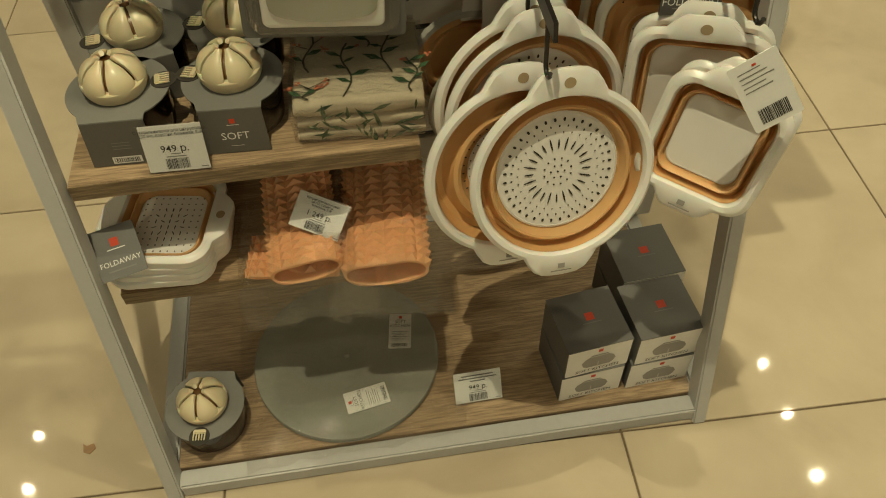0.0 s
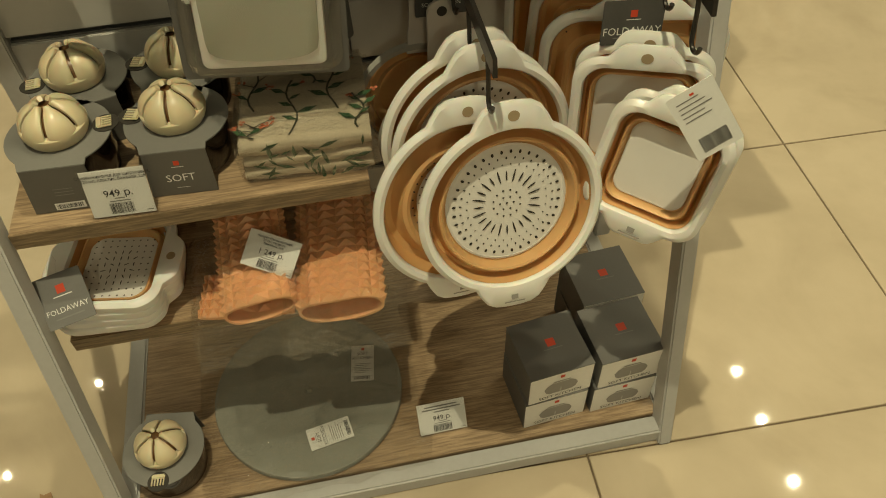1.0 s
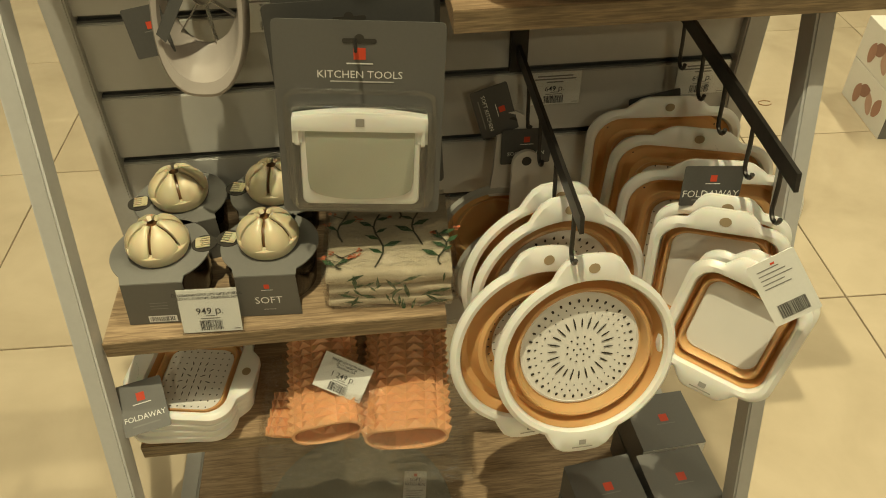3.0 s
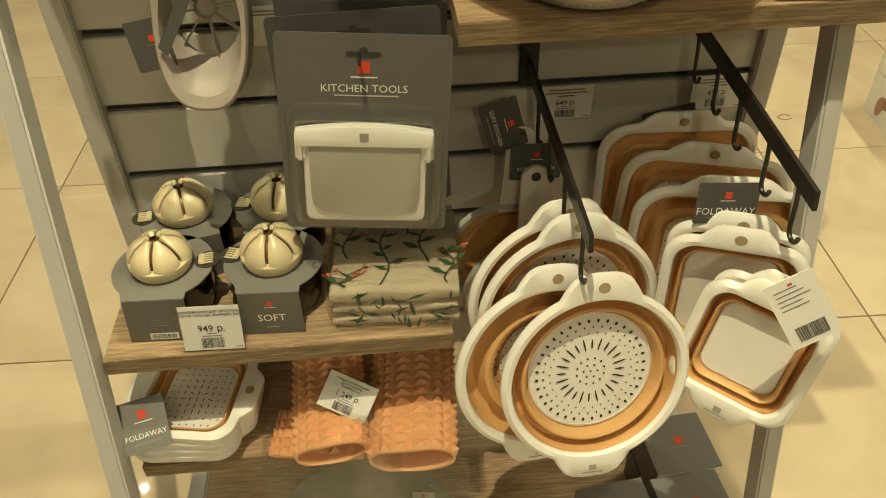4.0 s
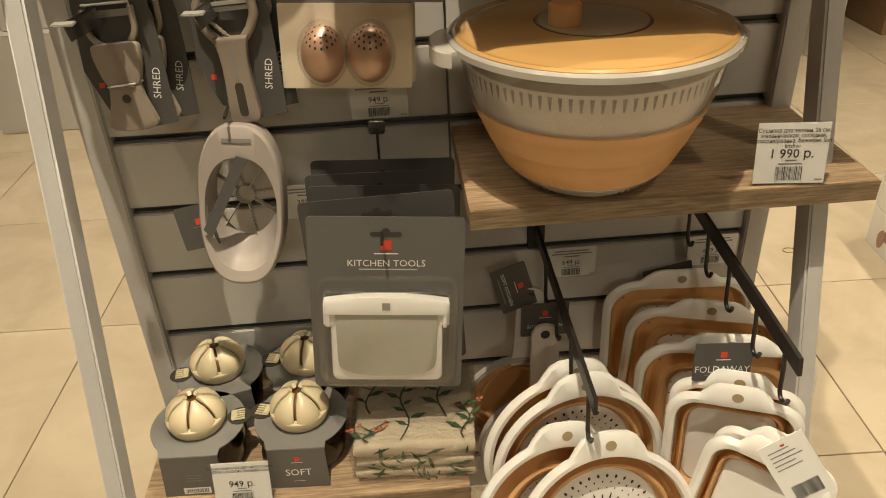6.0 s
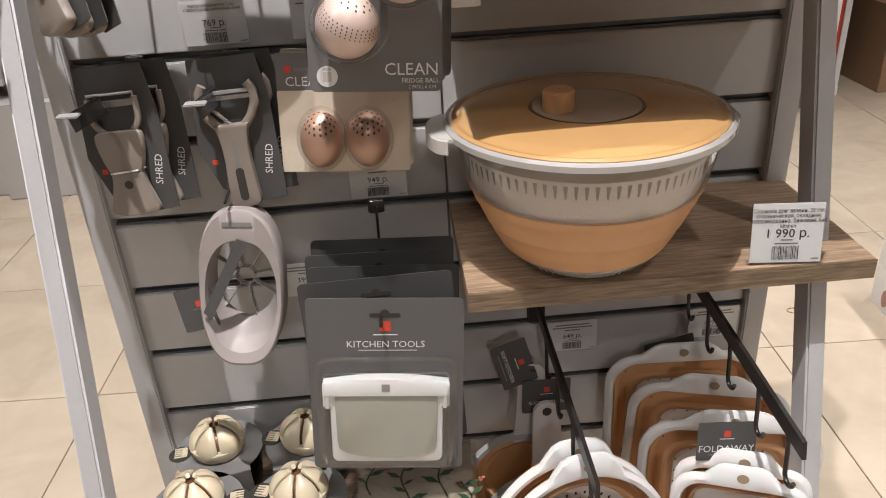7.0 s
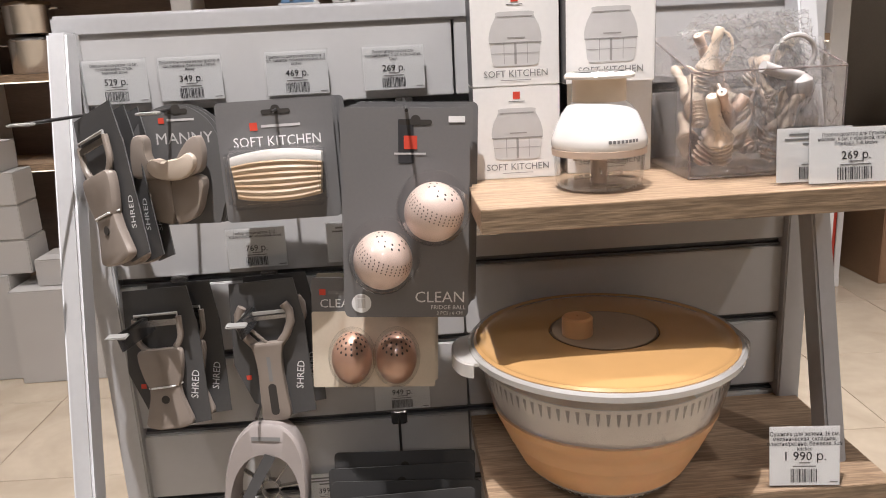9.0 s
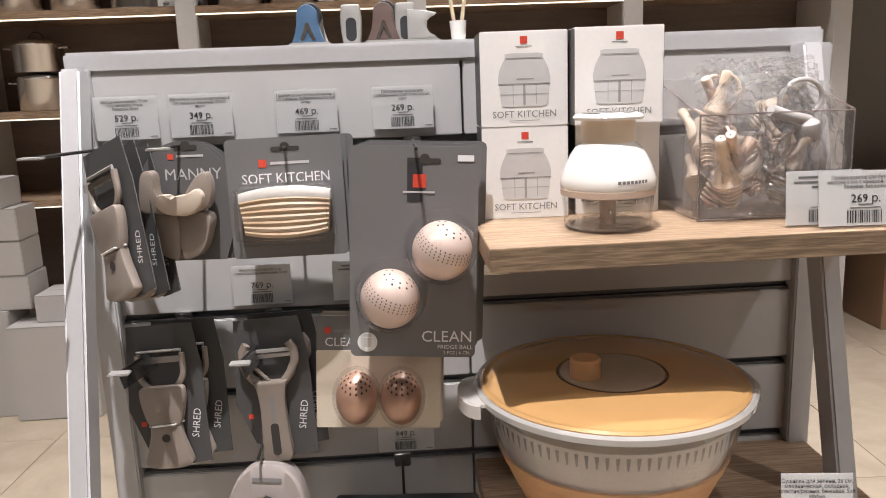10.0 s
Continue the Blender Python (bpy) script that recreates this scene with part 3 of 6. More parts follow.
def swing_tag(m, w, h, card, words, label, size, seed=1, code=False):
    t = thing("hang_tag", label, "hang tag", m, "hang tags")
    part("card", plate(rrect(w, h, 0.002, 2), -0.0005, 0.0005), card, t)
    ink = INK_WHITE if card is not PAPER else INK
    if words:
        emblem(t, 0, h * 0.2, h * 0.16, -0.0009)
        lettering(words, size, ink, t, 0, -h * 0.2, -0.0009)
        bars(t, [(-w * 0.3, w * 0.3, -h * 0.36, -h * 0.33)], -0.0009, INK_GREY)
    else:
        bars(t, [(-w * 0.36, w * (0.1 + 0.2 * ((i * 7) % 3) / 2), h * (0.36 - 0.07 * i), h * (0.375 - 0.07 * i)) for i in range(5)], -0.0009, INK_GREY)
        bars(t, [(-0.002, 0.002, h * 0.40, h * 0.43)], -0.0009, RED, "emblem")
        if code:
            bars(t, barcode(-w * 0.3, w * 0.3, -h * 0.42, -h * 0.2, random.Random(seed)), -0.0009, INK, "barcode")
    part("loop", tube([(0, 0, h * 0.45), (0.004, 0.006, h * 0.75), (0.0, 0.012, h * 0.9)], 0.0004, 5), HOLDER, t)
    return t


swing_tag(hung(0.720, -0.006, 0.648, -16, -33, -10), 0.045, 0.072, PAPER, "", "white paper hang tag with a barcode on a folding basin", 0, 3, True)
swing_tag(hung(0.708, 0.148, 0.652, -12, 4, 0), 0.066, 0.046, CARD_DARK_OR_SHADED, "FOLDAWAY", "dark hang tag lettered in white on a folding colander", 0.0115)
swing_tag(hung(0.722, 0.366, 0.616, -8, -8, 4), 0.070, 0.040, CARD_DARK_OR_SHADED, "FOLDAWAY", "dark hang tag on a folding colander", 0.0105)
swing_tag(hung(0.497, 0.300, 0.668, -8, 75, 4), 0.062, 0.046, CARD_DARK_OR_SHADED, "SOFT KITCHEN", "dark hang tag hanging askew on a folding strainer", 0.0068)
swing_tag(hung(0.536, 0.290, 0.622, -8, 3, 4), 0.062, 0.046, CARD_DARK_OR_SHADED, "SOFT KITCHEN", "dark hang tag behind a strainer handle", 0.0068)
swing_tag(hung(0.516, 0.113, 0.596, -14, -18, 4), 0.044, 0.024, CARD_BEIGE, "", "cream paper tag tied to a round colander", 0, 5)


def strainer(m):
    t = thing("folding_strainer", "folding strainer with pale handle and peach silicone bowl, hanging", "strainer", m, "hanging strainers")
    out = [(0.017 * math.cos(radians(a)), 0.017 * math.sin(radians(a))) for a in range(0, 181, 15)] + [(-0.019, -0.06), (-0.022, -0.10), (0.022, -0.10), (0.019, -0.06)]
    part("handle", plate(out, -0.003, 0.003), GREY_FIGURE, t, "flat pale handle with a hanging hole")
    bm = bmesh.new()
    hole_disc(bm, 0, 0.004, -0.0034, 0.006, n=16)
    part("hanging_hole", bm, DARK, t)
    m2 = Matrix.Translation((-0.01, 0.0, -0.165)) @ Matrix.Rotation(radians(90), 4, "X")
    part("rim", lathe([(0.070, -0.004), (0.076, -0.005), (0.080, 0.0), (0.076, 0.005), (0.070, 0.004)], 40, closed=True), GREY_PLASTIC, t, m=m2)
    part("bowl", lathe([(0.071, 0.0), (0.068, -0.012), (0.058, -0.016), (0.055, -0.008), (0.045, -0.018), (0.001, -0.020)], 40), PEACH, t, "folded peach silicone bowl", m=m2)
    return t


strainer(hung(0.531, 0.264, 0.616, -6, 0, 3))
strainer(hung(0.519, 0.302, 0.648, -5, 3, 3))


# ---------------------------------------------------------------- citrus squeezers
def squeezer(m, words, label, facing=0.0):
    t = thing("citrus_squeezer", label, "citrus squeezer", m, "citrus squeezers")
    cup = lathe([(0.046, 0.001), (0.049, 0.004), (0.052, 0.03), (0.054, 0.055), (0.052, 0.055), (0.050, 0.03), (0.045, 0.005)], 48)
    part("cup", cup, SMOKE, t, "smoky brown see-through cup")
    part("inner_base", lathe([(0.040, 0.002), (0.042, 0.010), (0.030, 0.022), (0.001, 0.024)], 32), SMOKE, t)
    disc = [(0.057 * math.cos(radians(a)), 0.057 * math.sin(radians(a))) for a in range(-53, 234, 7)]
    disc += [(-0.0343, -0.0560), (0.0343, -0.0560)]
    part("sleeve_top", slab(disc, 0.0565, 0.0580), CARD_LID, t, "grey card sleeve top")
    y = -0.0562
    hw = 0.0338
    flap = [(-hw, y, 0.0572), (hw, y, 0.0572), (hw + 0.002, y - 0.006, 0.001), (-hw - 0.002, y - 0.006, 0.001)]
    bm = loft(bmesh.new(), [[(a, b + 0.0006, c) for a, b, c in flap], [(a, b - 0.0006, c) for a, b, c in flap]])
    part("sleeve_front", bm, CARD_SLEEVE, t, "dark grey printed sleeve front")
    mt = Matrix.Translation((0, y - 0.0038, 0.029)) @ Matrix.Rotation(radians(-6), 4, "X")
    if words == "SOFT":
        emblem(t, 0.0, 0.014, 0.006, 0, mt)
        lettering("SOFT", 0.0135, INK_WHITE, t, 0, -0.006, 0, m=mt)
        bars(t, [(-0.007, 0.007, -0.019, -0.0185)], 0, INK_WHITE, m=mt)
    else:
        bars(t, [(-0.013, 0.019, -0.026, -0.017)], 0, PAPER, "label_patch", mt)
        bars(t, barcode(-0.011, 0.017, -0.0245, -0.0185, random.Random(4)), -0.0003, INK, "barcode", mt)
        bars(t, [(-0.008, 0.012, 0.001 - i * 0.004, 0.0018 - i * 0.004) for i in range(3)], 0, INK_GREY, m=mt)
    # six petals of the reamer dome with dark gaps between
    core = lathe([(0.025, 0.057), (0.028, 0.071), (0.0245, 0.084), (0.015, 0.092), (0.001, 0.093)], 32)
    part("dome_core", core, surface_amber, t, "brown dome core seen in the slits")

    def curve(ph):
        return 0.0335 * math.cos(ph), 0.0725 + 0.0275 * math.sin(ph) + (0.0015 if ph > 1.2 else 0.0)

    for k in range(6):
        loops = []
        for j in range(11):
            ph = radians(-6 + 82 * j / 10)
            r, z = curve(ph)
            gap = min(0.0019 / r, 0.2)
            a0, a1 = radians(60 * k + 30) + gap, radians(60 * k + 90) - gap
            outer, inner = [], []
            for i in range(9):
                u = i / 8
                a = a0 + (a1 - a0) * u
                bulge = 0.0026 * math.sin(math.pi * u) ** 0.5
                outer.append(((r + bulge) * math.cos(a), (r + bulge) * math.sin(a), z + bulge * 0.5 * math.sin(ph)))
                inner.append((max(r - 0.0025, 0.003) * math.cos(a), max(r - 0.0025, 0.003) * math.sin(a), z - 0.0025 * math.sin(ph)))
            loops.append(outer + inner[::-1])
        bm = loft(bmesh.new(), loops)
        bmesh.ops.recalc_face_normals(bm, faces=list(bm.faces))
        part("petal", bm, CREAM, t)
    foot = []
    for d in (-31, -24, -16, -8, -2, 3, 6):
        r, z = curve(radians(d))
        foot.append((r + 0.0024 - (0.0012 if d == 6 else 0.0), z))
    part("dome_foot", lathe(foot + [(0.028, foot[-1][1])], 60), CREAM, t)
    # pouring comb at the side
    c, s = math.cos(radians(facing)), math.sin(radians(facing))
    ms = Matrix.Translation((0.050 * c, 0.050 * s, 0.0582)) @ Matrix.Rotation(radians(facing), 4, "Z") @ Matrix.Scale(1.4, 4)
    part("spout_opening", slab(ring(0.0105, 20), 0.0, 0.0006), DARK, t, m=ms)
    comb = boxed((-0.007, -0.0065, 0.0008), (-0.002, 0.0065, 0.003), 0.0010)
    for i in range(5):
        box(comb, (-0.003, -0.0062 + i * 0.0028, 0.0010), (0.005, -0.0048 + i * 0.0028, 0.0026), 0.0004, 1)
    part("spout_comb", comb, CREAM, t, m=ms)
    return t


surface_amber = surface("brown_plastic", (0.16, 0.075, 0.03), 0.35, amount=0.1, bump=0)
SQ = "cream citrus squeezer on smoky cup in a grey card sleeve"
squeezer(pose(0.222, 0.224, SH1, 0, 0, -3), "SOFT", SQ, 168)
squeezer(pose(0.096, 0.226, SH1, 0, 0, -2), "", "cream citrus squeezer whose grey sleeve shows a barcode patch", 8)
squeezer(pose(0.106, 0.325, SH1, 0, 0, 15), "SOFT", SQ, 172)
squeezer(pose(0.224, 0.325, SH1, 0, 0, -8), "SOFT", SQ, 176)
squeezer(pose(0.078, 0.082, 0.034, 0, 0, 172), "SOFT", "cream citrus squeezer turned backwards on the base board", 92)


# ---------------------------------------------------------------- folded cloth
def folded_cloth():
    t = thing("folded_cloth", "cream cotton cloth with printed wild flowers, folded in clear film", "cloth", pose(0.362, 0.232, SH1, 0, 0, -3))
    rnd = random.Random(11)
    z = 0.0015
    for k, th in enumerate((0.017, 0.016, 0.022)):
        w, d = 0.144 - 0.004 * (k == 1), 0.148
        bm = bmesh.new()
        loops = []
        for i in range(25):
            u = -w / 2 + w * i / 24
            e = 1.0 - 0.35 * (abs(2 * i / 24 - 1) ** 6)
            prof = []
            for j in range(28):
                a = 2 * math.pi * j / 28
                py = math.copysign(abs(math.cos(a)) ** 0.18, math.cos(a)) * d / 2
                pz = math.copysign(abs(math.sin(a)) ** 0.55, math.sin(a)) * th / 2 * e
                wob = 0.0016 * noise.noise(Vector((u * 30, py * 22, k * 5.0)))
                prof.append((u, py + 0.002 * noise.noise(Vector((u * 25, k * 3.0, 1.0))), z + th / 2 + pz + wob))
            loops.append(prof)
        part("fold", loft(bm, loops), CLOTH, t)
        z += th
    top = z + 0.0012

    def stalk(bm, pts, wd, zz):
        for p, q in zip(pts, pts[1:]):
            d = (Vector(q) - Vector(p))
            n = Vector((-d.y, d.x)).normalized() * wd
            bm.faces.new([bm.verts.new((*(v), zz)) for v in (Vector(p) + n, Vector(p) - n, Vector(q) - n, Vector(q) + n)])

    stems, leaves, blooms = bmesh.new(), bmesh.new(), bmesh.new()
    for cx, y0, y1 in ((-0.012, -0.066, 0.03), (0.034, -0.03, 0.066), (-0.055, -0.02, 0.066), (0.062, -0.066, -0.005), (-0.055, -0.066, -0.045), (0.01, 0.02, 0.07)):
        pts = [(cx + 0.006 * math.sin(i * 0.9 + cx * 60), y0 + (y1 - y0) * i / 8) for i in range(9)]
        stalk(stems, pts, 0.0012, top)
        for i in range(2, 8):
            sgn = 1 if i % 2 else -1
            p = pts[i]
            tip = (p[0] + sgn * rnd.uniform(0.011, 0.023), p[1] + rnd.uniform(0.004, 0.013))
            stalk(stems, [p, tip], 0.0007, top)
            if cx > -0.04 or i < 4:
                mid = ((p[0] + tip[0]) / 2, (p[1] + tip[1]) / 2)
                d = Vector(tip) - Vector(p)
                n = Vector((-d.y, d.x)) * 0.19
                leaves.faces.new([leaves.verts.new((v[0], v[1], top + 0.0003)) for v in (p, (mid[0] + n.x, mid[1] + n.y), tip, (mid[0] - n.x, mid[1] - n.y))])
            if i > 5 or cx < -0.04:
                for _ in range(4):
                    hx, hy = tip[0] + rnd.uniform(-0.004, 0.004), tip[1] + rnd.uniform(-0.002, 0.004)
                    r = rnd.uniform(0.0012, 0.0026)
                    blooms.faces.new([blooms.verts.new((hx + r * math.cos(a), hy + r * math.sin(a), top + 0.0005)) for a in (0, 1.26, 2.51, 3.77, 5.03)])
    part("printed_stems", stems, STEM, t)
    part("printed_leaves", leaves, LEAF, t)
    part("printed_blooms", blooms, BLOOM, t)
    side = bmesh.new()
    for i in range(34):
        cx, cz = rnd.uniform(-0.068, 0.068), rnd.uniform(0.004, 0.052)
        l, a = rnd.uniform(0.006, 0.013), rnd.uniform(0, 3.1)
        d, n = Vector((math.cos(a), math.sin(a))) * l, Vector((-math.sin(a), math.cos(a))) * l * 0.22
        side.faces.new([side.verts.new((v.x + cx, -0.0762, v.y + cz)) for v in (d, n, -d, -n)])
    part("printed_leaves", side, LEAF, t)
    film = boxed((-0.077, -0.081, 0.0006), (0.078, 0.078, top + 0.006), 0.008, 3)
    bmesh.ops.subdivide_edges(film, edges=list(film.edges), cuts=4, use_grid_fill=True)
    warp(film, lambda c: (c.x + 0.002 * noise.noise(c * 40), c.y + 0.0025 * noise.noise(c * 35 + Vector((3, 0, 0))), max(0.0004, c.z + 0.003 * noise.noise(c * 38 + Vector((0, 7, 0))))))
    part("film", film, FILM, t, "wrinkled clear film")
    return t


folded_cloth()


# ---------------------------------------------------------------- low shelf: stack and mats
def lying(x, y, z, yaw, tilt=0.0):
    return Matrix.Translation((x, y, z)) @ Matrix.Rotation(radians(yaw), 4, "Z") @ Matrix.Rotation(radians(-90 + tilt), 4, "X")


for k in range(4):
    colander("square", 0.150, 0.134, "rectangular white folding colander stacked on the low shelf", lying(0.094 + 0.003 * k - 0.004, 0.190, SH2 + 0.028 + 0.0125 * k, -94 - 2 * k), holes=k == 3, group="stacked colanders", mark=False, skirt=0.0118)
swing_tag(Matrix.Translation((0.052, 0.128, 0.396)) @ Matrix.Rotation(radians(-52), 4, "X") @ Matrix.Rotation(radians(-12), 4, "Y"), 0.055, 0.062, CARD, "FOLDAWAY", "grey hang tag lying across the top colander", 0.009)


def rolled_mat(m, w, h, d, label):
    """A silicone mat rolled flat, its pyramids outward."""
    t = thing("silicone_mat", label, "baking mat", m, "rolled mats")
    n = 40
    outer = [(w / 2 * math.copysign(abs(math.cos(a)) ** 0.75, math.cos(a)), h / 2 + h / 2 * math.copysign(abs(math.sin(a)) ** 0.9, math.sin(a))) for a in [2 * math.pi * i / n for i in range(n)]]
    inner = [(x * (1 - 0.0035 / (w / 2)), h / 2 + (z - h / 2) * (1 - 0.0035 / (h / 2))) for x, z in outer]
    wave = lambda pts, y: [(x, y, max(0.001, z + 0.003 * math.sin(x * 55 + y * 8))) for x, z in pts]
    bm = loft(bmesh.new(), [wave(inner, -d / 2), wave(outer, -d / 2), wave(outer, d / 2), wave(inner, d / 2)], closed=True)
    part("sheet", bm, SALMON, t)
    bm = bmesh.new()
    nx, ny = max(6, round(w / 0.0135)), round(d / 0.0135)
    for i in range(nx):
        for k in range(ny):
            a0, a1 = math.pi * (0.03 + 0.94 * i / nx), math.pi * (0.03 + 0.94 * (i + 1) / nx)
            cor = []
            for a, yy in ((a0, k), (a1, k), (a1, k + 1), (a0, k + 1)):
                x, z = w / 2 * math.copysign(abs(math.cos(a)) ** 0.75, math.cos(a)), h / 2 + h / 2 * abs(math.sin(a)) ** 0.9
                y = -d / 2 + d * yy / ny
                cor.append(Vector((x, y, z + 0.003 * math.sin(x * 55 + y * 8) + 0.0002)))
            mid = sum(cor, Vector()) / 4
            nrm = (cor[1] - cor[0]).cross(cor[3] - cor[0]).normalized()
            if nrm.z < 0:
                nrm = -nrm
            vs = [bm.verts.new(c) for c in cor]
            tip = bm.verts.new(mid + nrm * 0.0075)
            for j in range(4):
                bm.faces.new((vs[j], vs[(j + 1) % 4], tip))
    tagged(part("pyramid_relief", bm, SALMON, t, "rows of small raised pyramids", sharp=5), kind="stuff")
    return t


rolled_mat(pose(0.263, 0.185, SH2 + 0.010, 0, 0, 3), 0.088, 0.040, 0.17, "salmon silicone pyramid mat rolled flat in a clear bag")
rolled_mat(pose(0.371, 0.180, SH2 + 0.001, 0, 0, -4), 0.105, 0.046, 0.19, "wide salmon silicone pyramid mat rolled flat in a clear bag")
rolled_mat(pose(0.250, 0.150, SH2, 0, 0, -8), 0.120, 0.009, 0.07, "flat salmon silicone mat under a rolled one")


def film_bag(m, w, d, h, label, seed, sag=0.02, edge=None, film=FILM):
    t = thing("clear_bag", label, "plastic bag", m, "clear bags")
    bm = bmesh.new()
    bmesh.ops.create_grid(bm, x_segments=56, y_segments=56, size=0.5)
    sd = Vector((seed * 3.1, seed * 1.7, 0))
    for v in bm.verts:
        x, y = v.co.x, v.co.y
        e = max(abs(x), abs(y)) * 2
        ridge = 1 - 2.2 * abs(noise.noise(Vector((x * 7, y * 7, 0)) + sd))
        fine = 1 - 2.2 * abs(noise.noise(Vector((x * 17, y * 17, 2)) + sd))
        z = h * max(0.0, 1 - e ** 5) + sag * (0.45 * max(0.0, ridge) ** 2 + 0.22 * max(0.0, fine) ** 2)
        v.co = Vector((x * w * (1 + 0.05 * noise.noise(Vector((y * 8, 0, 1)) + sd)), y * d * (1 + 0.05 * noise.noise(Vector((x * 8, 4, 1)) + sd)), max(0.0008, z)))
        if edge is not None and v.co.y < edge:
            over = edge - v.co.y
            v.co.z -= 0.9 * over
            v.co.y += 0.45 * over
    part("film", bm, film, t, sharp=60)
    return t


film_bag(pose(0.262, 0.150, SH2 + 0.001, 0, 0, 3), 0.17, 0.20, 0.053, "crumpled clear bag over a rolled silicone mat", 1, 0.012, -0.066)
film_bag(pose(0.372, 0.165, SH2 + 0.001, 0, 0, -4), 0.16, 0.25, 0.058, "crumpled clear bag hanging over the shelf edge", 2, 0.012, -0.090)


# ---------------------------------------------------------------- base board: lids, boxes
def silicone_lid(z, mark):
    t = thing("silicone_cover", "large round translucent grey silicone cover on the base board", "cover", pose(0.285, 0.162, z, 0, 0, 0), "silicone covers")
    part("disc", lathe([(0.001, 0.003), (0.050, 0.003), (0.052, 0.0045), (0.136, 0.0045), (0.140, 0.0058), (0.1445, 0.0055), (0.1455, 0.003), (0.142, 0.0005), (0.001, 0.0005)], 80), GREYLID, t)
    part("knob", lathe([(0.001, 0.010), (0.004, 0.0095), (0.005, 0.004)], 20), GREYLID, t)
    if mark:
        for x, y, rot in ((0.089, 0.030, -8), (0.025, -0.082, 100)):
            ml = Matrix.Translation((x, y, 0.0064)) @ Matrix.Rotation(radians(rot), 4, "Z") @ Matrix.Rotation(radians(-90), 4, "X")
            sub = part("sticker", plate(rrect(0.036, 0.066, 0.001, 1), -0.0003, 0.0003), PAPER, t, "white paper sticker", m=ml)
            emblem(sub, 0, 0.026, 0.005, -0.0006, ink=INK_GREY)
            lettering("SOFT\nKITCHEN", 0.0078, INK, sub, 0, 0.013, -0.0006)
            bars(sub, [(-0.013, 0.013 - 0.003 * (i % 3), -0.002 - 0.0032 * i, -0.0012 - 0.0032 * i) for i in range(6)], -0.0006, INK_GREY)
            bars(sub, barcode(-0.013, 0.012, -0.030, -0.024, random.Random(2)), -0.0006, INK, "barcode")
    return t


silicone_lid(0.0345, False)
silicone_lid(0.041, True)
film_bag(pose(0.285, 0.172, 0.036, 0, 0, 2), 0.335, 0.345, 0.014, "flat clear bag around the round silicone lids", 3, 0.014)


def small_box(m):
    t = thing("small_box", "small square gift box, grey on top with printed white sides", "box", m, "boxed jars")
    w, h = 0.097, 0.0665
    part("carton", boxed((-w / 2, -w / 2, 0), (w / 2, w / 2, h - 0.0005), 0.0008), BOXCARD, t)
    part("lid_print", boxed((-w / 2 - 0.0003, -w / 2 - 0.0003, h - 0.0012), (w / 2 + 0.0003, w / 2 + 0.0003, h), 0.0003), CARD, t, "dark grey box top")
    for s in (-1, 1):
        part("side_print", boxed((s * w / 2 - 0.0003, -w / 2 + 0.001, 0.001), (s * w / 2 + 0.0003, w / 2 - 0.001, h - 0.001)), CARD, t, "dark grey box side")
    mt = Matrix.Translation((0, 0, h + 0.0004)) @ Matrix.Rotation(radians(-90), 4, "X")
    emblem(t, 0.002, 0.004, 0.013, 0, mt, ink=INK_GREY)
    y = -w / 2 - 0.0004
    emblem(t, 0, h * 0.86, 0.007, y, word=False)
    jar = [(-0.012, 0.047), (0.012, 0.047), (0.015, 0.043), (0.022, 0.038), (0.026, 0.030), (0.023, 0.021), (0.018, 0.017), (-0.018, 0.017), (-0.023, 0.021), (-0.026, 0.030), (-0.022, 0.038), (-0.015, 0.043)]
    part("jar_print", plate(jar, y - 0.0002, y), PRINT_A, t, "printed picture of a round jar")
    bars(t, [(-0.014, 0.014, 0.0435, 0.0455), (-0.001, 0.0005, 0.018, 0.029)], y - 0.0004, PRINT_B)
    lettering("SOFT KITCHEN", 0.0098, INK, t, 0, 0.009, y - 0.0003)
    return t


for x, y, yaw in ((0.642, 0.086, 5), (0.750, 0.090, 3), (0.757, 0.192, 2)):
    for k in range(2):
        small_box(pose(x + 0.002 * k, y + 0.002 * k, 0.0342 + 0.0667 * k, 0, 0, yaw + 1.5 * k))


# ---------------------------------------------------------------- hung goods
def rounded(pts, y0, y1, b=0.002):
    """A thick piece with the outline pts and softened edges."""
    cx = sum(p[0] for p in pts) / len(pts)
    cz = sum(p[1] for p in pts) / len(pts)
    wx = max(abs(p[0] - cx) for p in pts)
    wz = max(abs(p[1] - cz) for p in pts)
    sm = lambda d: [(cx + (x - cx) * (1 - d / wx), cz + (z - cz) * (1 - d / wz)) for x, z in pts]
    return loft(bmesh.new(), [at_y(sm(b), y0), at_y(sm(b * 0.3), y0 + b * 0.3), at_y(pts, y0 + b), at_y(pts, y1 - b), at_y(sm(b * 0.3), y1 - b * 0.3), at_y(sm(b), y1)])


def smooth(pts, n=5):
    """A closed outline drawn as a soft curve through its corners."""
    out = []
    for i in range(len(pts)):
        p0, p1, p2, p3 = pts[i - 1], pts[i], pts[(i + 1) % len(pts)], pts[(i + 2) % len(pts)]
        for k in range(n):
            t = k / n
            out.append(tuple(0.5 * (2 * p1[j] + (p2[j] - p0[j]) * t + (2 * p0[j] - 5 * p1[j] + 4 * p2[j] - p3[j]) * t * t + (3 * p1[j] - p0[j] - 3 * p2[j] + p3[j]) * t ** 3) for j in (0, 1)))
    return out


